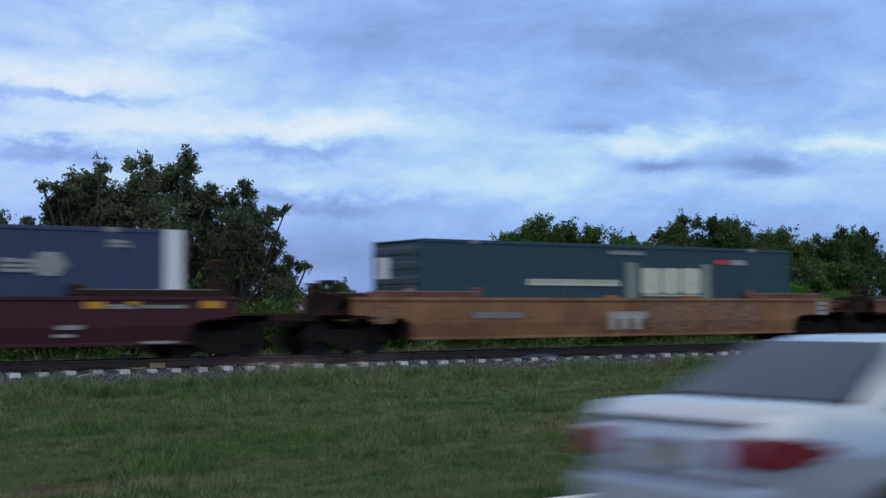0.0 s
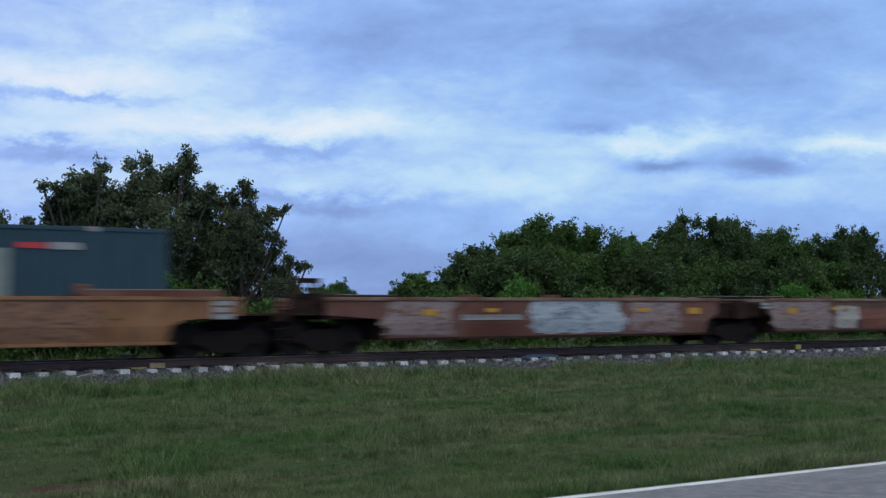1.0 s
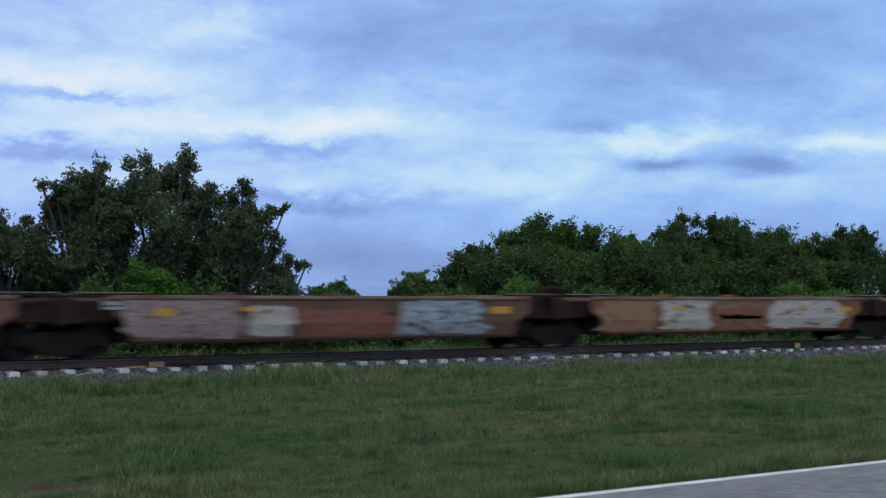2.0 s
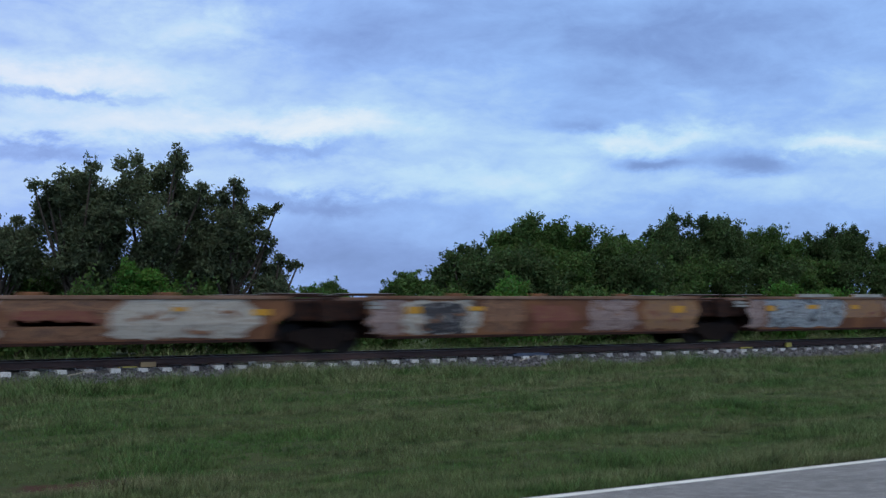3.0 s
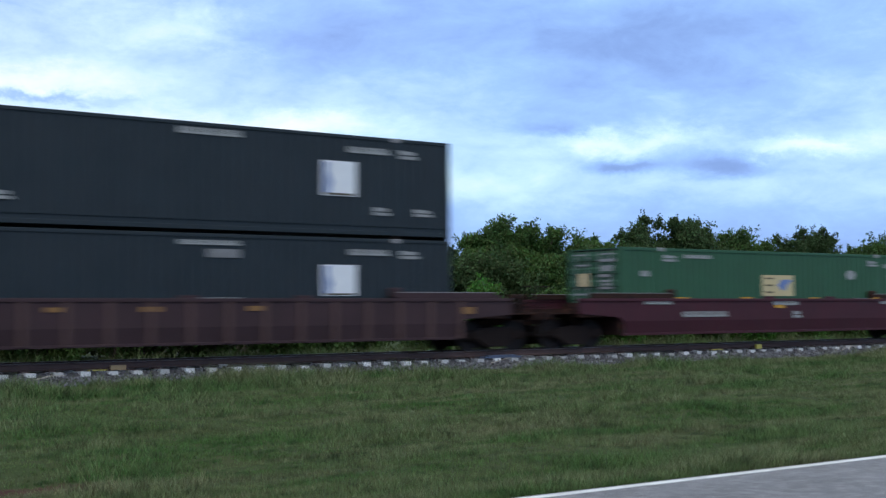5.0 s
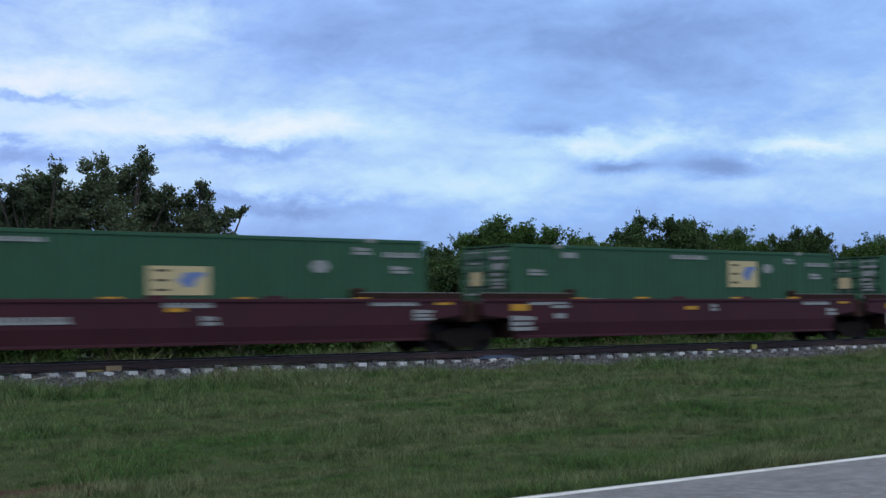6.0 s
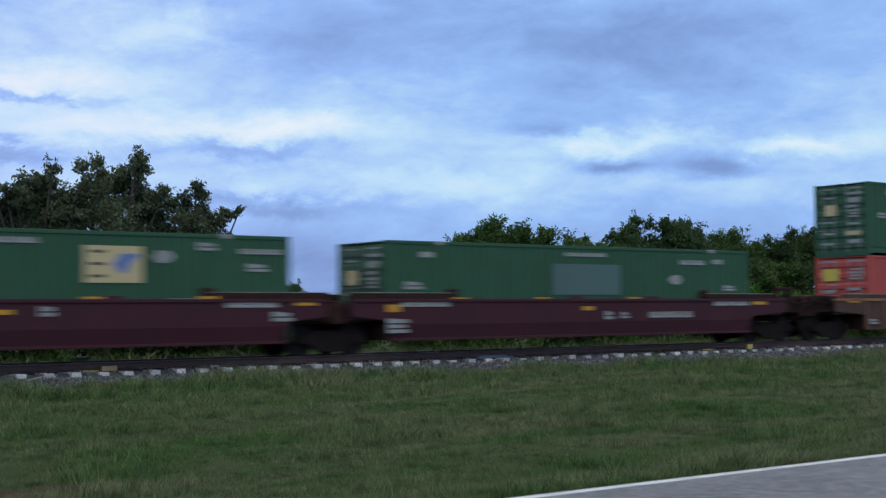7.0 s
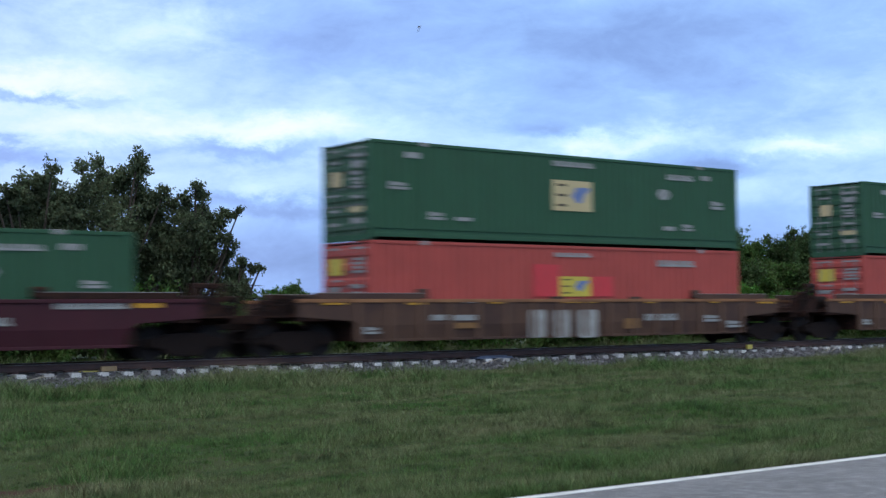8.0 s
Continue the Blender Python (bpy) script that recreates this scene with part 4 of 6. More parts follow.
        tube(bm, (xr, -1.05, 1.2), (x, -1.05, 1.2), 0.025, sides=6)
        tube(bm, (xr, -0.9, 1.2), (xr, -1.05, 1.2), 0.025, sides=6)
        part("brake_pipe", bm, M_RUNNING, root)
    for k, x in enumerate((-half, half)):
        if trucks[k]:
            truck(root, x)
    marks(root, rows, -1.514, "stencil")
    KEYED.append((root, s, TRACK, RAIL))
    return root


MARKS_F = [(1.27, 1.83, 2.41, 2.59, 'w'), (0.68, 1.38, 1.45, 1.68, 'w'), (2.13, 2.75, 0.59, 0.83, 'w'), (3.16, 3.78, 0.59, 0.7, 'w'), (7.17, 8.98, 2.5, 2.71, 'w'), (7.14, 8.9, 1.07, 2.07, 'tan'), (11.98, 12.67, 1.61, 2.02, 'hex'), (12.5, 13.82, 2.32, 2.56, 'w'), (14.23, 14.71, 2.41, 2.57, 'w'), (14.75, 15.4, 1.4, 1.69, 'w'), (12.28, 12.84, 0.57, 0.71, 'w'), (13.25, 13.8, 0.58, 0.82, 'w')]
MARKS_FL = [(7.19, 8.82, 2.52, 2.69, 'w'), (11.94, 13.82, 2.26, 2.53, 'w'), (6.27, 7.39, 1.25, 2.28, 'red'), (8.78, 9.8, 1.25, 1.91, 'red'), (7.4, 8.77, 1.25, 1.9, 'yel')]
MARKS_E2 = [(2.16, 2.78, 2.49, 2.67, 'w'), (0.73, 1.39, 1.91, 2.12, 'w'), (7.27, 8.98, 2.53, 2.71, 'w'), (10.17, 11.74, 1.58, 2.53, 'tan'), (12.02, 12.63, 2.08, 2.46, 'hex'), (13.32, 13.89, 2.46, 2.68, 'w'), (14.57, 15.92, 2.37, 2.55, 'w'), (14.79, 15.44, 1.91, 2.13, 'w')]
MARKS_E3 = [(1.23, 1.74, 2.41, 2.58, 'w'), (0.68, 1.35, 1.45, 1.69, 'w'), (7.12, 8.97, 2.54, 2.69, 'w'), (6.57, 9.6, 1.3, 2.3, 'patch'), (12.53, 13.78, 2.34, 2.54, 'w'), (11.95, 12.65, 1.64, 2.01, 'hex'), (14.2, 14.74, 2.4, 2.56, 'w'), (14.78, 15.38, 1.45, 1.65, 'w')]
MARKS_E1 = [(7.2, 8.99, 1.26, 2.03, 'tan'), (12.13, 12.77, 1.88, 2.28, 'hex'), (3.1, 4.5, 2.56, 2.71, 'w'), (2.05, 2.72, 2.44, 2.67, 'w'), (13.57, 14.2, 2.44, 2.66, 'w'), (14.62, 15.87, 2.36, 2.55, 'w'), (14.9, 15.56, 1.91, 2.13, 'w'), (0.96, 1.35, 1.92, 2.11, 'w')]
MARKS_DU = [(1.21, 1.86, 2.29, 2.54, 'w'), (0.71, 1.39, 0.62, 0.85, 'w'), (2.11, 2.77, 0.6, 0.84, 'w'), (7.17, 9.08, 2.55, 2.77, 'w'), (11.61, 12.77, 1.12, 2.12, 'white'), (12.5, 13.94, 2.37, 2.59, 'w'), (14.28, 14.93, 2.31, 2.57, 'w'), (13.37, 13.95, 0.61, 0.85, 'w'), (14.81, 15.47, 0.62, 0.84, 'w')]
MARKS_D = [(1.19, 1.84, 2.33, 2.54, 'w'), (7.2, 9.03, 2.58, 2.74, 'w'), (8.03, 9.0, 2.26, 2.49, 'grey'), (12.52, 13.92, 2.39, 2.6, 'w'), (14.29, 14.97, 2.33, 2.57, 'w'), (11.6, 12.76, 1.24, 2.12, 'white')]
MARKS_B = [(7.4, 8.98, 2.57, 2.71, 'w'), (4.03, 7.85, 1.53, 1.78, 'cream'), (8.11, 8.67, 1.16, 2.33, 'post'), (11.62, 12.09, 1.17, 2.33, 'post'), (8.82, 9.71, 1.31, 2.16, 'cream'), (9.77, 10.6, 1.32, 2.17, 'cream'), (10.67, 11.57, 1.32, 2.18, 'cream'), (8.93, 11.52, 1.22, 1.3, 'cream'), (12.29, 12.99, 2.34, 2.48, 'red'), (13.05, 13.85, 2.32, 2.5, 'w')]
MARKS_A = [(12.09, 13.05, 1.62, 2.3, 'hex'), (11.38, 12.18, 1.75, 2.1, 'w'), (14.1, 14.68, 2.41, 2.61, 'w')]
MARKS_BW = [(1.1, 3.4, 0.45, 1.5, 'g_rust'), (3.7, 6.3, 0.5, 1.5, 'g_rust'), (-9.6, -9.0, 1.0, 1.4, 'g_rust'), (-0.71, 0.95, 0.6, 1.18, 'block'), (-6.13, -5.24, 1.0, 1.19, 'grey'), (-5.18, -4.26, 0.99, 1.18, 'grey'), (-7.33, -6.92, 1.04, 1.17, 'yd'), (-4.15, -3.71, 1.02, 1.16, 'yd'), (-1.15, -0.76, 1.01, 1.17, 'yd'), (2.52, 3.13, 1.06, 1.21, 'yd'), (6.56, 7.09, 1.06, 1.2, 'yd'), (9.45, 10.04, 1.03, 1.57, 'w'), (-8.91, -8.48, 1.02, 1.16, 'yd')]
MARKS_AW = [(6.19, 6.7, 1.31, 1.49, 'y'), (6.77, 7.51, 1.31, 1.42, 'w'), (7.28, 7.59, 1.35, 1.5, 'y'), (7.66, 8.89, 1.31, 1.42, 'w'), (9.29, 9.89, 1.32, 1.53, 'y'), (5.48, 6.12, 0.8, 0.91, 'w'), (5.42, 5.91, 0.61, 0.69, 'w'), (7.67, 8.59, 0.42, 0.49, 'w')]
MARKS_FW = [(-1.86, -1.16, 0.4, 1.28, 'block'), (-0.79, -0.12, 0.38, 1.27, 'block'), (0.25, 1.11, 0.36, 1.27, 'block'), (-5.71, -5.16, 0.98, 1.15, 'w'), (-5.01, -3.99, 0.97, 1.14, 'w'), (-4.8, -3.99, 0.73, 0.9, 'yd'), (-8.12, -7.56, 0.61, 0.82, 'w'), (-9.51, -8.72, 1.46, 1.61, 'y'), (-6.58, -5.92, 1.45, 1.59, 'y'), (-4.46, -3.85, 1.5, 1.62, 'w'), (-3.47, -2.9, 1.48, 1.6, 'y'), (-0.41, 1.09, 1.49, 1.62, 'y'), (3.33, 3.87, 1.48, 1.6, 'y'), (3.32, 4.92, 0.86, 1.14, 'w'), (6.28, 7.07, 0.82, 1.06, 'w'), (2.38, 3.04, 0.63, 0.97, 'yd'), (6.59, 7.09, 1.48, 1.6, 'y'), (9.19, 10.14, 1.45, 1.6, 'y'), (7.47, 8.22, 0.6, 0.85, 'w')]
MARKS_DW = [(-0.8, 0.95, 1.56, 1.65, 'w'), (-7.08, -6.3, 1.28, 1.39, 'yd'), (-4.46, -4.04, 1.27, 1.39, 'yd'), (-1.95, -1.38, 1.27, 1.4, 'yd'), (1.12, 1.74, 1.28, 1.41, 'yd'), (8.31, 8.9, 1.15, 1.35, 'yd')]
MARKS_E2W = [(-8.17, -7.47, 1.24, 1.45, 'y'), (-7.43, -6.47, 1.42, 1.58, 'w'), (-6.47, -5.72, 1.32, 1.58, 'w'), (-8.17, -7.21, 0.62, 1.1, 'w'), (-6.37, -5.89, 0.99, 1.15, 'w'), (-5.56, -4.98, 1.56, 1.66, 'y'), (-4.92, -4.13, 1.54, 1.63, 'w'), (-2.7, -2.11, 1.56, 1.68, 'y'), (-0.29, 0.61, 1.52, 1.61, 'w'), (-0.29, 0.32, 1.24, 1.36, 'y'), (1.0, 1.38, 1.19, 1.45, 'w'), (2.08, 2.69, 1.57, 1.68, 'y'), (4.4, 5.26, 1.55, 1.63, 'w'), (5.27, 5.87, 1.57, 1.69, 'y'), (6.09, 7.68, 1.36, 1.61, 'w'), (7.5, 8.16, 1.0, 1.27, 'w'), (8.24, 8.92, 1.43, 1.61, 'y')]
MARKS_E3W = [(-8.13, -7.63, 1.23, 1.45, 'y'), (-8.1, -7.35, 0.62, 1.05, 'w'), (-7.59, -5.81, 1.36, 1.6, 'w'), (-5.7, -5.09, 1.54, 1.66, 'y'), (-5.05, -4.16, 1.54, 1.61, 'w'), (-2.42, -1.78, 1.56, 1.66, 'y'), (-0.35, 0.15, 1.24, 1.37, 'y'), (0.66, 1.05, 0.94, 1.22, 'w'), (1.39, 1.76, 0.97, 1.18, 'w'), (2.73, 4.89, 0.95, 1.2, 'w'), (1.72, 2.31, 1.55, 1.67, 'y'), (4.05, 5.05, 1.53, 1.61, 'w'), (5.99, 7.9, 1.35, 1.57, 'w'), (8.07, 8.85, 1.4, 1.59, 'y')]
MARKS_E1W = [(-7.05, -5.72, 1.4, 1.59, 'w'), (-5.22, -2.9, 0.96, 1.19, 'w'), (-5.58, -4.93, 1.58, 1.66, 'y'), (-2.15, -1.57, 1.58, 1.67, 'y'), (-0.31, 0.21, 1.27, 1.39, 'y'), (-0.39, 1.01, 1.35, 1.61, 'w'), (0.69, 1.19, 0.91, 1.17, 'w'), (1.69, 2.24, 1.56, 1.66, 'y'), (4.44, 5.45, 1.56, 1.63, 'w'), (5.52, 6.02, 1.56, 1.66, 'y'), (6.08, 7.74, 1.39, 1.59, 'w'), (7.59, 8.32, 0.98, 1.3, 'w'), (8.37, 9.01, 1.43, 1.61, 'y')]
MARKS_C1 = [(-6.6, -4.1, 0.5, 1.5, 'g_pink'), (-3.87, -1.56, 0.93, 1.13, 'w'), (-5.28, -4.8, 1.09, 1.28, 'y'), (-2.97, -2.53, 1.18, 1.3, 'y'), (-1.25, 2.66, 0.4, 1.55, 'g_pale'), (3.01, 5.2, 0.41, 1.48, 'g_pink'), (5.53, 6.11, 1.09, 1.3, 'y'), (3.22, 3.76, 1.17, 1.29, 'y')]
MARKS_C2 = [(-6.3, -3.2, 0.5, 1.55, 'g_pink'), (-5.57, -5.08, 1.08, 1.29, 'y'), (-3.17, -2.81, 1.2, 1.32, 'y'), (-2.93, -1.61, 0.53, 1.34, 'g_white'), (-1.55, 1.61, 0.5, 1.24, 'g_red'), (1.71, 4.88, 0.4, 1.49, 'g_blue'), (5.14, 5.87, 1.09, 1.31, 'y'), (-6.98, -6.45, 1.26, 1.48, 'w')]
MARKS_C3 = [(-6.4, -3.9, 0.5, 1.5, 'g_tan'), (-1.2, 1.6, 0.5, 1.5, 'g_rust'), (-3.57, -1.34, 0.54, 1.53, 'g_white'), (-0.76, 1.31, 0.98, 1.24, 'g_red'), (1.74, 5.61, 0.46, 1.53, 'g_white'), (5.56, 6.11, 1.09, 1.26, 'y'), (3.28, 3.62, 1.21, 1.32, 'y'), (-3.03, -2.59, 1.16, 1.29, 'y')]
MARKS_C4 = [(-6.6, -5.5, 0.5, 1.5, 'g_pink'), (-2.6, -1.0, 0.5, 1.5, 'g_rust'), (4.0, 6.5, 0.5, 1.5, 'g_tan'), (-5.37, -4.87, 1.11, 1.31, 'y'), (-5.33, -2.75, 0.43, 1.46, 'g_white'), (-4.73, -3.38, 0.47, 1.41, 'g_black'), (-0.82, 0.94, 0.59, 1.32, 'g_red'), (1.61, 3.7, 0.33, 1.5, 'g_pink'), (5.38, 5.94, 1.07, 1.3, 'y'), (-6.68, -6.17, 1.25, 1.47, 'w'), (-3.15, -2.58, 1.18, 1.31, 'y')]
MARKS_C5 = [(-6.4, -5.6, 0.5, 1.5, 'g_pink'), (-5.52, -1.13, 0.48, 1.61, 'g_blue'), (-1.1, 1.1, 0.84, 1.6, 'g_tan'), (-5.52, -5.07, 1.11, 1.3, 'y'), (-3.29, -2.72, 1.17, 1.32, 'y'), (-0.79, -0.35, 1.15, 1.31, 'y'), (1.38, 3.99, 0.44, 1.51, 'g_pink'), (4.2, 6.62, 0.42, 1.57, 'g_white'), (5.24, 5.81, 1.1, 1.3, 'y'), (6.85, 7.34, 1.24, 1.45, 'w'), (2.03, 3.89, 0.95, 1.12, 'w'), (-7.17, -6.47, 1.26, 1.47, 'w')]

DOOR_GREEN = [(-1.05, -0.25, 2.42, 2.52, "w"), (-0.75, -0.25, 1.9, 2.0, "w"), (0.25, 0.8, 2.3, 2.36, "w"), (0.3, 1.0, 1.3, 1.36, "w"), (-0.95, -0.3, 0.45, 0.6, "w"), (0.4, 0.95, 0.4, 0.5, "w"), (0.2, 0.75, 1.6, 2.05, "tan"), (-0.95, -0.4, 2.1, 2.3, "w"), (-0.8, -0.35, 1.5, 1.85, "w"), (-0.95, -0.2, 0.78, 0.95, "tan"),
              (0.3, 0.9, 0.82, 0.9, "w"), (-1.0, -0.3, 2.67, 2.71, "w"), (0.3, 1.0, 2.67, 2.71, "w"), (-0.9, -0.3, 1.2, 1.28, "w")]
DOOR_RED = [(-1.05, -0.25, 2.66, 2.72, "w"), (0.25, 1.05, 2.66, 2.72, "w"), (0.2, 0.7, 1.7, 1.76, "w"), (-0.95, -0.3, 0.95, 1.05, "w"), (0.15, 0.95, 1.9, 2.4, "yel"), (-1.0, -0.3, 1.95, 2.45, "w"), (-0.9, -0.2, 1.5, 1.62, "w"), (-0.9, -0.2, 1.3, 1.4, "w"), (0.4, 1.0, 1.4, 1.55, "w")]
DOOR_DARK = [(0.35, 0.95, 1.95, 2.5, "w"), (-1.0, -0.3, 2.1, 2.45, "w"), (-1.0, -0.2, 1.6, 1.75, "w"), (0.3, 1.0, 1.25, 1.5, "tan"), (-0.95, -0.3, 0.9, 1.2, "tan"),
             (0.3, 1.05, 1.5, 1.62, "w"), (-1.05, -0.2, 2.66, 2.72, "w"), (0.2, 1.05, 2.66, 2.72, "w"), (-1.0, -0.2, 0.45, 0.52, "w")]
DOOR_TEAL = [(0.35, 1.05, 1.75, 2.4, "white"), (-0.95, -0.4, 1.2, 1.5, "w")]

LOW, HIGH = 0.91, 3.885
container("dull navy container with white end frame and pale markings", M_NAVY, MARKS_A, 14.58 - LC, LOW, end_white=True)
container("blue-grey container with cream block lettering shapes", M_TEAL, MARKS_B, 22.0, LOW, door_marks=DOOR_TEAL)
container("dark slate container stacked beneath another, white placard", M_DARK, MARKS_D, 128.56, LOW, door_marks=DOOR_DARK)
container("dark slate container stacked on top, white placard", M_DARK, MARKS_DU, 128.56, HIGH, door_marks=DOOR_DARK)
container("green container with tan logo board in a maroon wagon", M_GREEN, MARKS_E1, 151.85, LOW, door_marks=DOOR_GREEN)
container("green container with tan logo board in a maroon wagon", M_GREEN, MARKS_E2, 171.35, LOW, door_marks=DOOR_GREEN)
container("green container with grey-green painted-out patch in a maroon wagon", M_GREEN, MARKS_E3, 190.75, LOW, door_marks=DOOR_GREEN)
container("faded red container with yellow logo board beneath a green one", M_RED, MARKS_FL, 214.26, LOW, door_marks=DOOR_RED)
container("green container with tan logo board stacked on a red one", M_GREEN, MARKS_F, 214.26, HIGH, door_marks=DOOR_GREEN)
container("faded red container with yellow logo board beneath a green one", M_RED, MARKS_FL, 238.0, LOW, door_marks=DOOR_RED)
container("green container with tan logo board stacked on a red one", M_GREEN, MARKS_F, 238.0, HIGH, door_marks=DOOR_GREEN)

well_car("maroon well wagon carrying a navy container", M_MAROON, MARKS_AW, 5.65, 10.1, cap=M_DECK, lumps=((10.0, 0.45, 2.6),), cut=(1.75, 1.05))
well_car("faded ochre well wagon carrying a blue-grey container", M_YELLOW, MARKS_BW, 29.87, 10.07, cap=M_RUSTY, lumps=((-10.9, 0.5, 2.1), (-11.35, 0.3, 2.0)))
well_car("empty rusted red-brown well unit with pale graffiti", M_RUSTY, MARKS_C1, 51.25, 8.25, (True, False), (True, True), lumps=((-8.9, 0.7, 2.15),), guides=False, inset=1.25, chord=M_CHORD)
well_car("empty brown-tan well unit with grey and red graffiti", M_MUD, MARKS_C2, 67.4, 7.9, (False, False), (False, True), lumps=((7.7, 0.9, 1.95),), guides=False, inset=1.25, chord=M_CHORD)
well_car("empty tan well unit with cream graffiti", M_TAN, MARKS_C3, 83.3, 7.95, (False, False), (False, True), guides=False, inset=1.25, chord=M_CHORD)
well_car("empty tan well unit with black and white graffiti", M_TAN, MARKS_C4, 99.2, 7.92, (False, False), (False, True), guides=False, inset=1.25, chord=M_CHORD)
well_car("empty tan well unit with blue-grey and cream graffiti", M_TAN, MARKS_C5, 114.8, 7.7, (False, True), (False, True), lumps=((7.2, 0.5, 2.1), (8.6, 0.6, 1.9), (9.0, 0.3, 2.2)), guides=False, inset=1.25, chord=M_CHORD, covers=((-3.85, -1.95), (-0.65, 1.05), (2.5, 4.1)))
well_car("dark brown ribbed well wagon carrying two dark containers", M_BROWN, MARKS_DW, 136.55, 10.13, ribs=M_RIBLIT, lumps=((10.9, 0.5, 1.75),))
well_car("maroon well unit carrying a green container", M_MAROON, MARKS_E1W, 159.8, 9.78, (True, False), (True, True), cap=M_DECK)
well_car("maroon well unit carrying a green container", M_MAROON, MARKS_E2W, 179.3, 9.7, (False, False), (False, True), cap=M_DECK)
well_car("maroon well unit carrying a green container", M_MAROON, MARKS_E3W, 198.75, 9.73, (False, True), (False, True), cap=M_DECK, lumps=((10.3, 0.8, 2.05), (11.0, 0.4, 1.7)))
well_car("weathered brown-tan ribbed well wagon with white block lettering shapes", M_SOOT, MARKS_FW, 222.0, 10.07, ribs=M_RIBTANLIT, cap=M_SOOT, chord=M_YELLOW, lumps=((-10.7, 0.5, 1.75), (-11.2, 0.3, 1.6)))
well_car("weathered brown-tan ribbed well wagon with white block lettering shapes", M_SOOT, MARKS_FW, 245.6, 10.07, ribs=M_RIBTANLIT, cap=M_SOOT, chord=M_YELLOW, lumps=((-10.9, 0.5, 2.2), (-11.5, 0.35, 1.9)))


# ---- trees ----
def leaf_cloud(rng, lobes, per, size, droop=0.12, wisp=1.0):
    """Leaves along curved twigs that fan out of each lobe (x, y, z, r), with loose leaves filling its inside."""
    out = []
    for x, y, z, r in lobes:
        n = int(per * max(r, 0.22) ** 1.85)
        k = int(15 + 17 * r)
        start = np.array([x, y, z]) + rng.normal(0, 0.30 * r, (k, 3))
        way = rng.normal(size=(k, 3)) + np.array([0, 0, 0.55])
        way /= np.linalg.norm(way, axis=1)[:, None]
        reach = r * rng.uniform(0.55, 1.22, k) * np.where(rng.uniform(0, 1, k) < 0.22 * wisp, 1.14, 1.0)
        bend = rng.normal(0, 0.22, (k, 3)) - np.array([0, 0, droop])
        # sprays: leaves get closer to the twig towards its tip
        m = int(n * (0.84 if r < 0.5 else 0.62))
        w = rng.choice(k, m, p=reach / reach.sum())
        t = rng.uniform(0.15, 1.0, m) ** 0.8
        p = start[w] + way[w] * (reach[w] * t)[:, None] + bend[w] * (reach[w] * t ** 2)[:, None]
        p += rng.normal(size=(m, 3)) * (0.04 + r * (0.045 + 0.15 * (1 - t)))[:, None]
        out.append(p)
        q = rng.normal(size=(n - m, 3))
        q *= (r * 0.95 * rng.uniform(0, 1, n - m) ** 0.45 / np.linalg.norm(q, axis=1))[:, None]
        out.append(q + np.array([x, y, z]))
    p = np.concatenate(out)
    p = p[p[:, 2] > 0.1]
    n = len(p)
    a = rng.normal(size=(n, 3)) + np.array([0, 0, -0.3])
    a /= np.linalg.norm(a, axis=1)[:, None]
    b = np.cross(a, rng.normal(size=(n, 3)))
    b /= np.linalg.norm(b, axis=1)[:, None]
    sz = rng.uniform(0.6, 1.3, (n, 1)) * size
    v = np.stack([p - a * sz, p + b * sz * 0.46 - a * sz * 0.15, p + a * sz, p - b * sz * 0.46 - a * sz * 0.15], 1).reshape(-1, 3)
    return v, np.arange(4 * n).reshape(-1, 4)


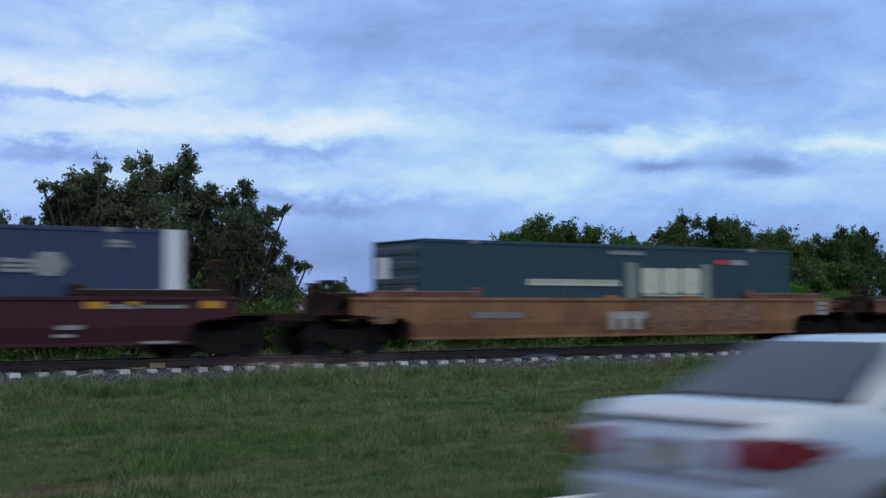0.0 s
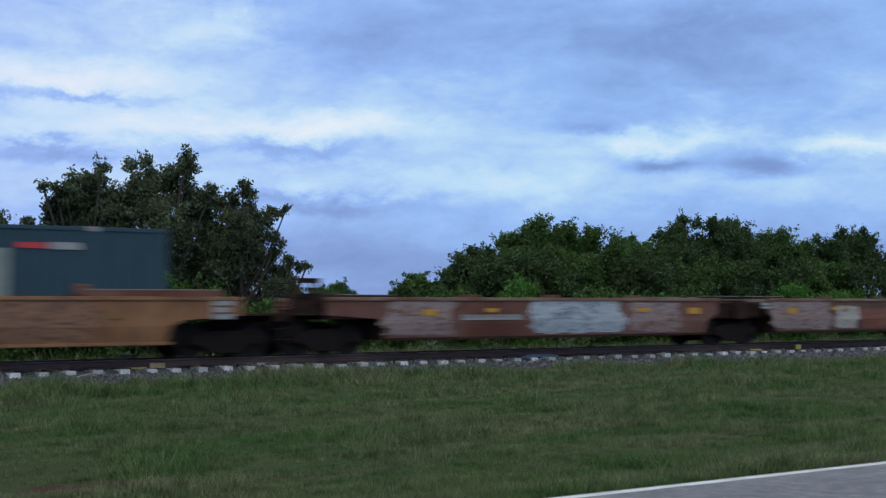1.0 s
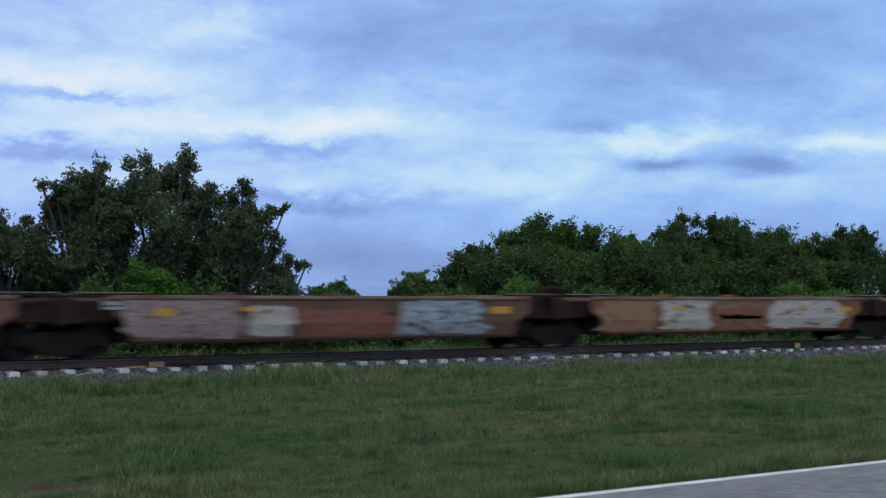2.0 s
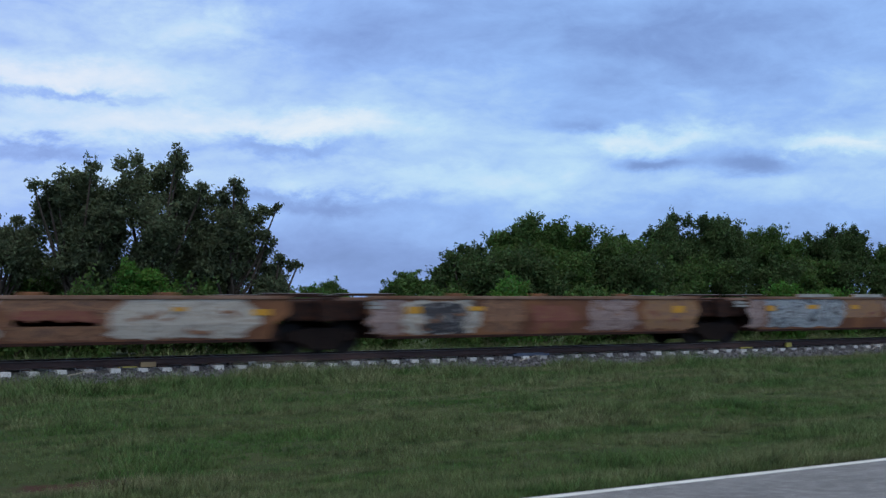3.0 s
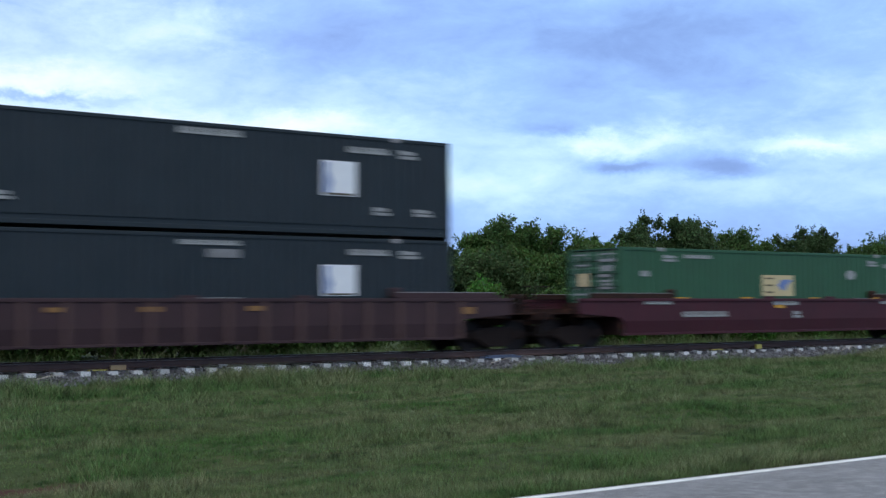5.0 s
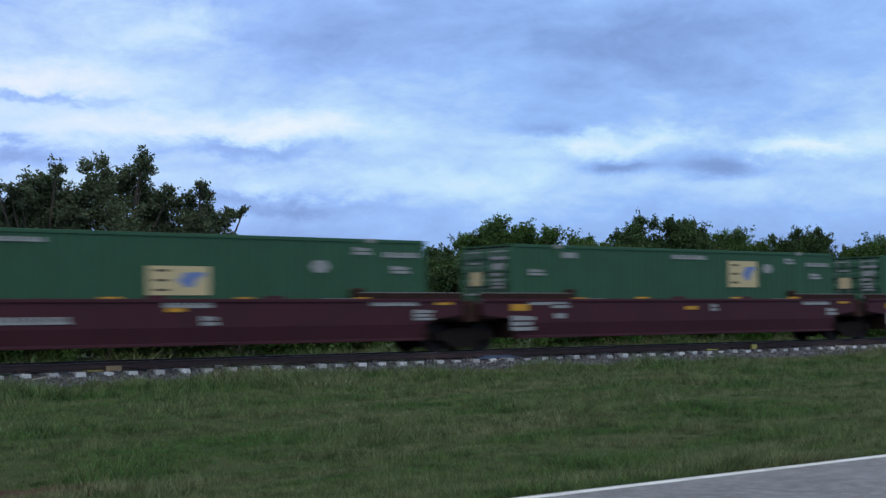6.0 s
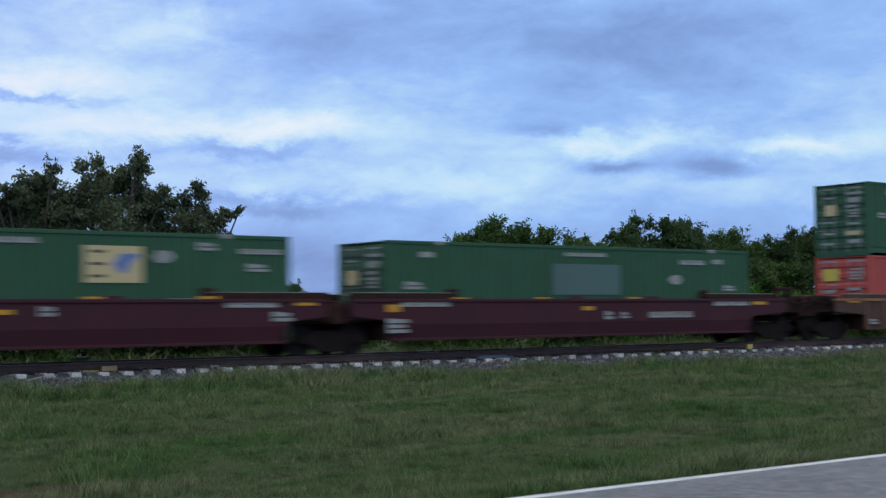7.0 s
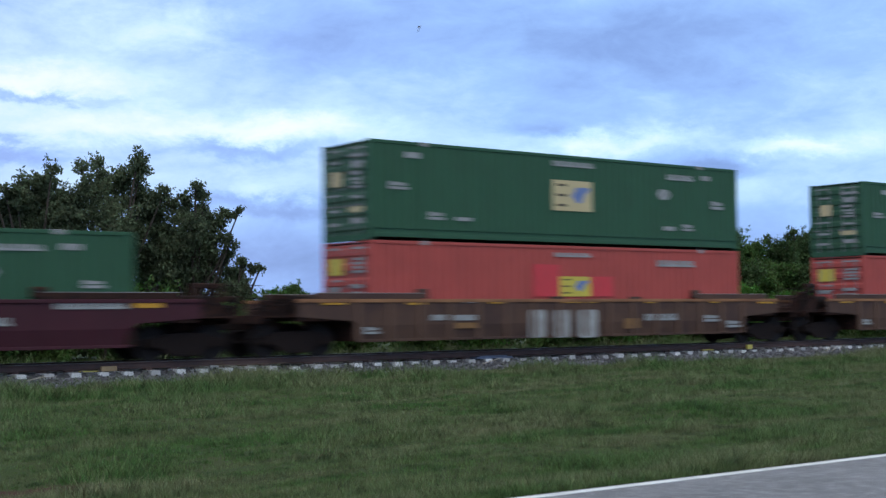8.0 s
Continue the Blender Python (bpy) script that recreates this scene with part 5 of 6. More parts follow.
def tree(u, v, lobes, leaf, label, seed, per=5200, size=0.070, depth=1.0, name="tree", wisp=1.3, swell=0.74):
    """lobes: (along, height, radius) round the stem at u, v."""
    rng = np.random.default_rng(seed)
    root = new(name)
    root.location = (u, v, float(ground_height(v)))
    tagged(root, label, "bush" if name == "bush" else "tree", group="trees behind the track")
    full = [(x - u, rng.uniform(-depth, depth), z, r * swell) for x, z, r in lobes]
    # smaller lobes knit neighbouring ones together
    knit = []
    for k, (x, y, z, r) in enumerate(full):
        for x2, y2, z2, r2 in full[k + 1:]:
            if 0.5 * (r + r2) < math.hypot(x - x2, z - z2) < 1.35 * (r + r2) and name == "tree" and v < 60:
                knit.append(((x + x2) / 2, (y + y2) / 2, (z + z2) / 2 - 0.12, 0.42 * (r + r2)))
    bm = B()
    top = max(z for _, _, z, _ in full) * 0.55
    if name == "tree":
        lean = [(0, 0, -0.1), (0.1, 0.05, top * 0.35), (-0.05, 0.1, top * 0.7), (0.1, 0, top)]
        for (p, q), r0, r1 in zip(zip(lean, lean[1:]), (0.24, 0.19, 0.13), (0.19, 0.13, 0.08)):
            tube(bm, p, q, r0, r1, 9)
    else:
        tube(bm, (0, 0, -0.1), (0.05, 0, 0.5), 0.06, 0.04, 6)
    part("trunk", bm, M_BARK, root)
    for x, y, z, r in full:
        bm = B()
        s0 = Vector((0, 0, min(top, max(0.2, z * 0.4))))
        m = Vector((x * 0.5, y * 0.5, z * 0.62))
        tube(bm, s0, m, 0.08, 0.05, 6)
        tube(bm, m, (x, y, z), 0.05, 0.025, 6)
        for _ in range(6):
            d = Vector(rng.normal(size=3)).normalized() * r * 0.8
            e = Vector((x + d.x * 0.55, y + d.y * 0.55, z + abs(d.z) * 0.4))
            tube(bm, (x, y, z), e, 0.022, 0.014, 5)
            tube(bm, e, (x + d.x, y + d.y, z + abs(d.z) * 0.9), 0.014, 0.006, 4)
        part("limb", bm, M_BARK, root)
    vv, ff = leaf_cloud(rng, full + knit, per * (0.62 if knit else 1.0), size, wisp=wisp)
    part("crown", raw_mesh("crown", vv, ff, leaf), None, root)
    return root


def build_trees():
    dark = "dark olive broadleaf tree with ragged crown behind the track"
    mid = "green rounded broadleaf tree hung with creepers"
    tree(18.9, 44, [(18.3, 2.8, 0.9), (17.6, 2.4, 0.9), (19.59, 7.02, 0.42), (18.74, 6.91, 0.39), (19.81, 6.63, 0.56), (17.76, 6.6, 0.36), (19.09, 6.05, 0.76), (17.96, 5.61, 0.76), (20.09, 5.55, 0.7),
         (18.65, 4.57, 1.04), (19.79, 4.19, 0.98), (18.93, 3.11, 1.11), (20.76, 5.92, 0.37), (20.68, 5.09, 0.56)],
         M_LEAF, dark, 1)
    tree(20.6, 44.4, [(21.16, 4.93, 0.64), (20.98, 4.23, 0.78), (20.56, 3.4, 0.92), (21.61, 4.11, 0.86), (20.85, 2.99, 0.85), (23.31, 3.29, 0.55)],
         M_LEAF, "dark olive tree in the middle of the thicket", 14)
    tree(16.3, 44.3, [(17.43, 5.49, 0.53), (17.56, 4.9, 0.72), (17.84, 4.18, 0.9), (16.58, 6.44, 0.36), (16.05, 6.09, 0.44), (16.78, 5.92, 0.62), (15.06, 5.73, 0.27), (14.55, 5.75, 0.2), (15.52, 5.49, 0.54), (16.31, 5.06, 0.82),
         (15.38, 4.58, 0.65), (17.25, 4.69, 0.83), (16.43, 3.89, 0.96), (17.38, 3.24, 0.97), (15.77, 3.11, 0.82), (15.19, 5.13, 0.38)],
         M_LEAF, dark, 2)
    tree(22, 43.8, [(21.63, 6.07, 0.31), (22.09, 5.77, 0.4), (21.33, 5.58, 0.49), (22.24, 5.06, 0.64), (21.47, 4.62, 0.85), (23.14, 5.2, 0.34), (22.85, 4.8, 0.43),
         (23.45, 5.32, 0.16), (22.23, 3.81, 0.83), (23, 4.1, 0.4), (21.02, 3.38, 0.99), (22.38, 2.98, 0.71), (23.24, 3.62, 0.32)],
         M_LEAF, dark, 3)
    tree(23.3, 43.4, [(24.1, 2.6, 0.45), (23.7, 2.1, 0.6), (24.5, 2.1, 0.4), (23.1, 2.3, 0.6), (23.92, 3.37, 0.26), (24.33, 3.26, 0.19), (23.49, 2.98, 0.4), (23.33, 3.46, 0.2), (22.63, 2.83, 0.57), (23.72, 2.67, 0.34)],
         M_LEAF, "low dark olive tree at the end of the thicket", 4)
    tree(13.9, 45, [(13.81, 4.73, 0.3), (14.06, 4.22, 0.46), (14.58, 4.61, 0.27), (14.45, 3.77, 0.69), (13.81, 3.39, 0.68), (15.09, 4.04, 0.62), (14.83, 3, 0.69),
         (13.19, 4.4, 0.54), (12.57, 4.01, 0.75), (12.93, 3.13, 0.81)],
         M_LEAF, dark, 5)
    tree(40, 48, [(39.51, 5.42, 0.5), (38.49, 5.03, 0.57), (40.89, 5.28, 0.51), (42.43, 5.15, 0.48), (43.27, 5.24, 0.3), (37.49, 4.65, 0.46), (40.42, 4.25, 1.06),
         (38.59, 3.86, 1.07), (42.3, 4.12, 0.93), (37.05, 3.32, 0.88), (40.41, 3.1, 1.09), (42.77, 3.13, 1.03)],
         M_LEAF2, mid, 6, 4700, 0.082, swell=1.0)
    tree(35.3, 47.6, [(36.31, 4.23, 0.35), (35.68, 4.22, 0.31), (34.84, 3.9, 0.31), (34.22, 3.8, 0.27), (35.25, 3.37, 0.65), (34.52, 3.02, 0.48), (36.09, 3.04, 0.69)],
         M_LEAF3, "low dark tree at the edge of the thicket", 7, 4700, 0.082, swell=1.0)
    tree(45.6, 48.6, [(43.9, 4.1, 0.7), (43.8, 3.1, 0.9), (44.3, 2.3, 0.9), (45.31, 4.82, 0.42), (46.39, 4.99, 0.35), (44.68, 4.75, 0.34), (45.82, 4.09, 0.87), (46.98, 4.15, 0.74), (44.55, 3.87, 0.76), (45.81, 3.18, 0.97)],
         M_LEAF2, mid, 8, 4700, 0.082, swell=1.0)
    tree(51.2, 49, [(50.49, 6.22, 0.37), (51.32, 6.01, 0.37), (49.44, 5.63, 0.44), (48.57, 5.27, 0.4), (52.46, 5.86, 0.46), (53.76, 5.91, 0.46), (54.35, 6.17, 0.25),
         (49.93, 4.98, 0.81), (52.17, 5.05, 0.93), (53.9, 5.1, 0.74), (51.03, 3.86, 1.23), (48.83, 3.91, 1), (53.6, 3.92, 1.05)],
         M_LEAF3, dark, 9, 4700, 0.082, swell=1.0)
    tree(57, 49.2, [(55.61, 5.45, 0.39), (56.77, 5.49, 0.52), (57.45, 5.3, 0.39), (56.21, 4.56, 0.87), (57.76, 4.6, 0.77), (58.86, 4.95, 0.33), (59.66, 5.08, 0.27),
         (56.51, 3.57, 1.09), (58.69, 3.79, 1)],
         M_LEAF2, mid, 10, 4700, 0.082, swell=1.0)
    tree(62.4, 49, [(61.64, 5.93, 0.23), (60.23, 5.39, 0.32), (62.37, 5.68, 0.34), (63.11, 5.99, 0.25), (64.06, 5.44, 0.42), (64.76, 5.5, 0.26), (60.71, 4.89, 0.68),
         (62.7, 4.95, 0.88), (64.4, 4.79, 0.7), (61.36, 3.88, 1.14), (64.05, 3.73, 1.17)],
         M_LEAF3, "dark tree with thin upright shoots behind the track", 11, 4700, 0.082, swell=1.0)
    tree(69.3, 49.5, [(66.83, 4.65, 0.43), (66.47, 4.41, 0.67), (68.28, 4.85, 0.68), (70.13, 5.2, 0.8), (72.42, 5.37, 0.81), (67.18, 3.58, 0.97), (70.12, 3.87, 1.24),
         (73.59, 4.18, 1.29)],
         M_LEAF2, mid, 12, 4700, 0.082, swell=1.0)
    tree(77.0, 50.0, [(74.6, 4.9, 0.8), (76.4, 5.1, 0.9), (78.6, 4.7, 1.0), (75.6, 3.6, 1.2), (78.2, 3.4, 1.2)], M_LEAF3, dark, 13, 5000, 0.08)
    # far trees in the gap
    far = "far rounded tree beyond the field"
    for u, z, r, sd in ((72.0, 3.7, 1.5, 21), (69.6, 3.0, 1.2, 22), (74.6, 2.7, 1.2, 23), (79.2, 3.7, 1.4, 24), (81.4, 4.2, 1.4, 25), (84.0, 4.6, 1.8, 26), (77.0, 2.4, 1.0, 27),
                        (87.5, 4.6, 1.9, 28), (91.0, 4.4, 2.0, 29)):
        tree(u, 120 + (sd % 3) * 2, [(u, z, r), (u - r * 0.8, z - 0.5, r * 0.7), (u + r * 0.8, z - 0.6, r * 0.7), (u, z - r, r)], M_LEAF2, far, sd, 1700, 0.16, wisp=0.3)
    # undergrowth in front of the trees
    rnd = random.Random(9)
    for i in range(26):
        u = 8.5 + i * 2.45 + rnd.uniform(-0.4, 0.4)
        v = 41.2 + rnd.uniform(-0.5, 0.8)
        fresh = i in (10, 13, 16, 18, 21, 24)
        gap = 25 < u < 30.5
        h = (1.0 if gap else 1.7) + rnd.uniform(-0.25, 0.35) + (0.45 if fresh and not gap else 0)
        lobes = [(u + rnd.uniform(-1.0, 1.0), h * rnd.uniform(0.45, 1.0), rnd.uniform(0.55, 0.8)) for _ in range(4)] + [(u, 0.6, 0.9)]
        tree(u, v, lobes, M_BUSH if fresh else M_LEAF2, "bright green leafy bush behind the track" if fresh else "dense green undergrowth bush behind the track",
             60 + i, 2100, 0.088, 0.6, "bush", swell=1.0)
    # dark understorey that closes the thicket
    for i, u in enumerate([10.5, 12.3, 14.0, 15.6, 17.4, 19.2, 21.0, 22.6, 23.9, 33.4, 35.6, 38.0, 40.5, 43.0, 45.6, 48.2, 51.0, 54.0, 57.0, 60.0, 63.2, 66.5, 70.0, 73.5]):
        h = 1.7 if u in (23.9, 33.4) else 2.5 if u < 30 else 3.3
        lobes = [(u + rnd.uniform(-1.1, 1.1), h * (0.35 + 0.13 * k), rnd.uniform(0.75, 1.0)) for k in range(6)] + [(u, 0.7, 1.1)]
        tree(u, 46.2 + rnd.uniform(-0.4, 0.4), lobes, (M_LEAF if u < 30 else M_LEAF3) if i % 3 else M_LEAF2, "dark leafy shrub filling the thicket under the trees", 130 + i, 2100, 0.095, 0.5, "bush", swell=1.0)
    # taller fresh shoots against the sky
    tree(24.9, 43.0, [(24.9, 2.3, 0.35), (25.5, 2.1, 0.3), (26.2, 1.8, 0.35), (25.4, 1.5, 0.5)], M_BUSH, "thin bright green saplings at the end of the thicket", 95, 2600, 0.07, 0.3, "bush")
    tree(17.6, 41.5, [(17.3, 2.8, 0.55), (17.9, 2.5, 0.6), (17.2, 2.0, 0.7), (18.5, 2.0, 0.6)], M_BUSH, "bright green leafy bush in front of dark trees", 96, 5200, 0.07, 0.4, "bush")


build_trees()


# ---- grass ----
def build_grass():
    rng = np.random.default_rng(11)

    def blades(n, u, v, h, width):
        z = ground_height(v) + ground_bump(u, v) + 0.02
        ang = rng.uniform(0, 2 * np.pi, n)
        lean = h * rng.uniform(0.3, 1.5, n)
        la = rng.uniform(0, 2 * np.pi, n)
        base = np.stack([u, v, z - 0.05], 1)
        side = np.stack([np.cos(ang), np.sin(ang), np.zeros(n)], 1) * width[:, None]
        tip = base + np.stack([np.cos(la) * lean, np.sin(la) * lean, h + 0.05], 1)
        vs = np.stack([base - side, base + side, tip], 1).reshape(-1, 3)
        return vs, np.arange(3 * n).reshape(-1, 3)

    def lumpy(u, v, s, seed):
        """Smooth patches from a few crossed waves."""
        r = np.random.default_rng(seed)
        f = np.zeros_like(u)
        for k in range(9):
            an, ph, fr = r.uniform(0, np.pi), r.uniform(0, 6.28), s * r.uniform(0.6, 2.2)
            f += np.sin(fr * (u * np.cos(an) * 0.6 + v * np.sin(an)) + ph) / 9
        return np.clip(0.5 + 1.3 * f, 0, 1)

    def tufts(u):
        """Stretches of the ballast foot where the grass stands tall."""
        return sum(a * np.exp(-((u - c) / w) ** 2) for c, w, a in ((10.2, 0.7, 0.9), (14.0, 0.6, 0.5), (16.8, 1.2, 1.1), (21.0, 1.5, 0.45), (26.0, 0.7, 0.6),
                                                                   (31.0, 3.0, 0.3), (43.7, 1.5, 0.7)))

    def field(name, n, v0, v1, hmin, hmax, width, label, near=1.0, per=14, tall=0.05):
        m = n // per
        v = v0 + (v1 - v0) * rng.uniform(0, 1, m) ** near
        lo, hi = v * np.tan(radians(11)), v * np.tan(radians(60))
        u = lo + (hi - lo) * rng.uniform(0, 1, m)
        patch, broad = lumpy(u, v, 2.2, 3), lumpy(u, v, 0.7, 8)
        h = (hmin + (hmax - hmin) * rng.uniform(0, 1, m) ** 1.8) * (0.28 + 1.7 * patch ** 3 + 0.7 * broad ** 2)
        if name == "tall_grass":
            h = h * (0.38 + tufts(u)) + 0.30 * np.minimum(tufts(u), 1) * rng.uniform(0, 1, m) ** 1.5
        if name == "weeds":
            h = h * (0.5 + tufts(u))
            h = h * np.clip(3.4 * lumpy(u, v, 0.9, 21) - 1.35, 0.08, 1.0)
        h = np.where(rng.uniform(0, 1, m) < tall * 2 * patch, h * 1.9, h)
        h = np.minimum(h, 0.42)
        bare = ((u - 5.1) / 1.0) ** 2 + ((v - 13.8) / 0.75) ** 2 < rng.uniform(0.25, 1.3, m)
        h = np.where(bare, h * 0.5, h)
        keep = ~bare | (rng.uniform(0, 1, m) < 0.16)
        u, v, h = u[keep], v[keep], h[keep]
        m = len(u)
        h = h * (0.42 + 0.022 * np.clip(v, 0, 32))
        edge = (v < 30.3 + 0.9 * lumpy(u, v, 0.5, 33) * (u < 25) + 0.9 * np.minimum(tufts(u), 1)) | (v > 36)
        u, v, h = u[edge], v[edge], h[edge]
        m = len(u)
        spread = (0.02 + 0.35 * h)[:, None]
        uu = (u[:, None] + rng.normal(size=(m, per)) * spread).ravel()
        vv = np.clip((v[:, None] + rng.normal(size=(m, per)) * spread).ravel(), v0 - 0.04, None)
        hh = (h[:, None] * rng.uniform(0.5, 1.15, (m, per))).ravel()
        vs, fs = blades(m * per, uu, vv, hh, width * rng.uniform(0.6, 1.3, m * per) * (0.4 + vv / 25))
        tagged(new(name, raw_mesh(name, vs, fs, M_GRASS)), label, "grass", kind="stuff")

    field("mown_grass", 800000, 9.12, 30.6, 0.040, 0.125, 0.0048, "rough mown green grass with dry tufts beside the road", 1.35)
    field("tall_grass", 75000, 27.2, 31.5, 0.12, 0.46, 0.0055, "taller uncut grass along the ballast foot")
    field("weeds", 60000, 28.2, 31.2, 0.05, 0.42, 0.005, "tall seeding weeds at the ballast edge", 1.0, 10, 0.1)
    field("far_grass", 60000, 36.6, 42.5, 0.15, 0.38, 0.010, "long grass and weeds behind the track")


build_grass()


# ---- car on the road ----
def loft(bm, rings):
    rows = [[bm.verts.new(p) for p in r] for r in rings]
    for a, b in zip(rows, rows[1:]):
        n = len(a)
        for i in range(n):
            j = (i + 1) % n
            bm.faces.new((a[i], a[j], b[j], b[i]))
    bm.faces.new(rows[0][::-1])
    bm.faces.new(rows[-1])


def car_ring(x, half, low, high, edge=0.10):
    """A rounded section across the car, symmetric in y."""
    mid = low + (high - low) * 0.62
    pts = [(-half * 0.74, low), (half * 0.74, low), (half * 0.90, low + 0.10), (half, mid), (half * 0.97, high - edge), (half * 0.86, high - 0.02), (half * 0.5, high),
           (-half * 0.5, high), (-half * 0.86, high - 0.02), (-half * 0.97, high - edge), (-half, mid), (-half * 0.90, low + 0.10)]
    return [(x, y, z) for y, z in pts]


def sedan():
    root = new("sedan_car")
    root.empty_display_size = 0.3
    tagged(root, "silver-white four-door sedan driving along the road", "car")
    bm = B()
    st = [(0.0, 0.58, 0.45, 0.84), (0.05, 0.68, 0.34, 0.98), (0.14, 0.755, 0.28, 1.08), (0.35, 0.83, 0.24, 1.10), (0.8, 0.905, 0.22, 1.08), (1.3, 0.91, 0.2, 1.03),
          (2.2, 0.91, 0.2, 1.00), (3.1, 0.905, 0.2, 0.98), (3.6, 0.895, 0.22, 0.94), (4.2, 0.87, 0.26, 0.84), (4.5, 0.80, 0.32, 0.74), (4.62, 0.66, 0.40, 0.64)]
    loft(bm, [car_ring(*s) for s in st])
    body = part("body", bm, M_CARPAINT, root, "silver-white painted body", True)
    bm = B()
    cab = [(0.75, 0.74, 0.74, 1.02), (1.45, 0.73, 0.60, 1.40), (1.75, 0.73, 0.585, 1.445), (2.3, 0.73, 0.58, 1.45), (2.75, 0.74, 0.585, 1.41), (3.6, 0.74, 0.74, 0.97)]
    rings = []
    for x, wb, wt, h in cab:
        rings.append([(x, -wb - 0.05, 0.95), (x, wb + 0.05, 0.95), (x, (wb + wt) / 2 + 0.03, (0.95 + h) / 2), (x, wt, h - 0.04), (x, wt - 0.12, h), (x, -wt + 0.12, h), (x, -wt, h - 0.04),
                      (x, -(wb + wt) / 2 - 0.03, (0.95 + h) / 2)])
    loft(bm, rings)
    part("cabin", bm, M_CARPAINT, root, "silver-white roof and pillars", True)
    # rear window, windscreen, side windows set into the cabin
    bm = B()
    a = [(0.76, -0.69, 1.075), (0.76, 0.69, 1.075), (1.42, 0.545, 1.392), (1.42, -0.545, 1.392)]
    for off in (0.0, 0.02):
        bm.faces.new([bm.verts.new((x - off, y, z + off)) for x, y, z in (a if off else a[::-1])])
    bm.verts.ensure_lookup_table()
    for i in range(4):
        j = (i + 1) % 4
        lo = [3 - i, 3 - j]
        bm.faces.new((bm.verts[lo[0]], bm.verts[lo[1]], bm.verts[4 + j], bm.verts[4 + i]))
    part("rear_window", bm, M_GLASSDARK, root, "dark rear window with sky blue in its colour")
    bm = B()
    box(bm, -0.32, 0.32, -0.6, 0.6, -0.008, 0.008)
    w = part("windscreen", bm, M_GLASSDARK, root, "dark windscreen")
    w.matrix_basis = pose(3.19, 0, 1.21, 0, 27, 0) @ pose(0, 0, 0.012)
    for sgn in (-1, 1):
        for x0, x1, x2, x3 in ((1.12, 1.95, 1.93, 1.5), (2.02, 3.2, 2.7, 2.0)):
            bm = B()
            p = [(x0, sgn * 0.80, 1.04), (x1, sgn * 0.80, 1.04), (x2, sgn * 0.655, 1.36), (x3, sgn * 0.655, 1.36)]
            q = [(x, y - sgn * 0.03, z) for x, y, z in p]
            f1 = [bm.verts.new(v) for v in p]
            f2 = [bm.verts.new(v) for v in q]
            bm.faces.new(f1), bm.faces.new(f2[::-1])
            for i in range(4):
                bm.faces.new((f1[i], f1[(i + 1) % 4], f2[(i + 1) % 4], f2[i]))
            part("side_window", bm, M_GLASSDARK, root, "dark side window")
        bm = B()
        prism(bm, [(-0.03, 0.76), (0.05, 0.74), (0.30, 0.79), (0.30, 0.89), (0.06, 0.93), (-0.02, 0.90)], sgn * 0.44, sgn * 0.72)
        prism(bm, [(0.08, 0.76), (0.50, 0.82), (0.48, 0.88), (0.10, 0.93)], sgn * 0.62, sgn * 0.845)
        bmesh.ops.bevel(bm, geom=bm.edges[:], offset=0.02, segments=2, affect="EDGES")
        part("tail_lamp", bm, M_LAMP, root, "red wrap-round tail lamp")
        bm = B()
        box(bm, 3.0, 3.18, min(sgn * 0.88, sgn * 1.05), max(sgn * 0.88, sgn * 1.05), 0.98, 1.10, 0.03)
        part("door_mirror", bm, M_CARPAINT, root)
        for x in (1.6, 2.5):
            bm = B()
            box(bm, x, x + 0.2, min(sgn * 0.90, sgn * 0.935), max(sgn * 0.90, sgn * 0.935), 0.84, 0.88, 0.01)
            part("door_handle", bm, M_CARPAINT, root)
        bm = B()
        prism(bm, [(4.2, 0.62), (4.5, 0.6), (4.48, 0.72), (4.15, 0.76)], sgn * 0.5, sgn * 0.80)
        part("headlight", bm, M_ALLOY, root, "clear headlight")
        for x in (1.0, 3.72):
            bm = B()
            tube(bm, (0, -0.1, 0), (0, 0.1, 0), 0.325, 0.325, 28)
            bmesh.ops.bevel(bm, geom=[e for e in bm.edges if abs(e.verts[0].co.y - e.verts[1].co.y) < 1e-4], offset=0.025, segments=2, affect="EDGES")
            # wheel arch as a filled black disc, dark in place of a shaded hollow
            arch = B()
            ring = [(x + 0.39 * math.cos(math.pi * k / 12), 0.33 + 0.36 * math.sin(math.pi * k / 12)) for k in range(13)]
            prism(arch, ring + [(x - 0.37, 0.22), (x + 0.37, 0.22)], min(sgn * 0.6, sgn * 0.915), max(sgn * 0.6, sgn * 0.915))
            part("wheel_arch", arch, M_RUBBER, root, "black disc for the shaded wheel arch")
            wh = part("wheel", bm, M_RUBBER, root, "black tyre on alloy rim")
            wh.matrix_basis = pose(x, sgn * 0.83, 0.325)
            bm = B()
            tube(bm, (0, sgn * 0.085, 0), (0, sgn * 0.115, 0), 0.21, 0.2, 20)
            for k in range(5):
                an = 2 * math.pi * k / 5
                tube(bm, (0.03 * math.cos(an), sgn * 0.118, 0.03 * math.sin(an)), (0.2 * math.cos(an), sgn * 0.112, 0.2 * math.sin(an)), 0.025, 0.02, 6)
            part("rim", bm, M_ALLOY, wh)
    bm = B()
    box(bm, -0.035, 0.2, -0.70, 0.70, 0.44, 0.66, 0.045)
    part("rear_bumper", bm, M_CARPAINT, root)
    bm = B()
    box(bm, -0.02, 0.25, -0.64, 0.64, 0.24, 0.42, 0.03)
    part("lower_trim", bm, M_TRIM, root, "dark grey lower bumper trim")
    bm = B()
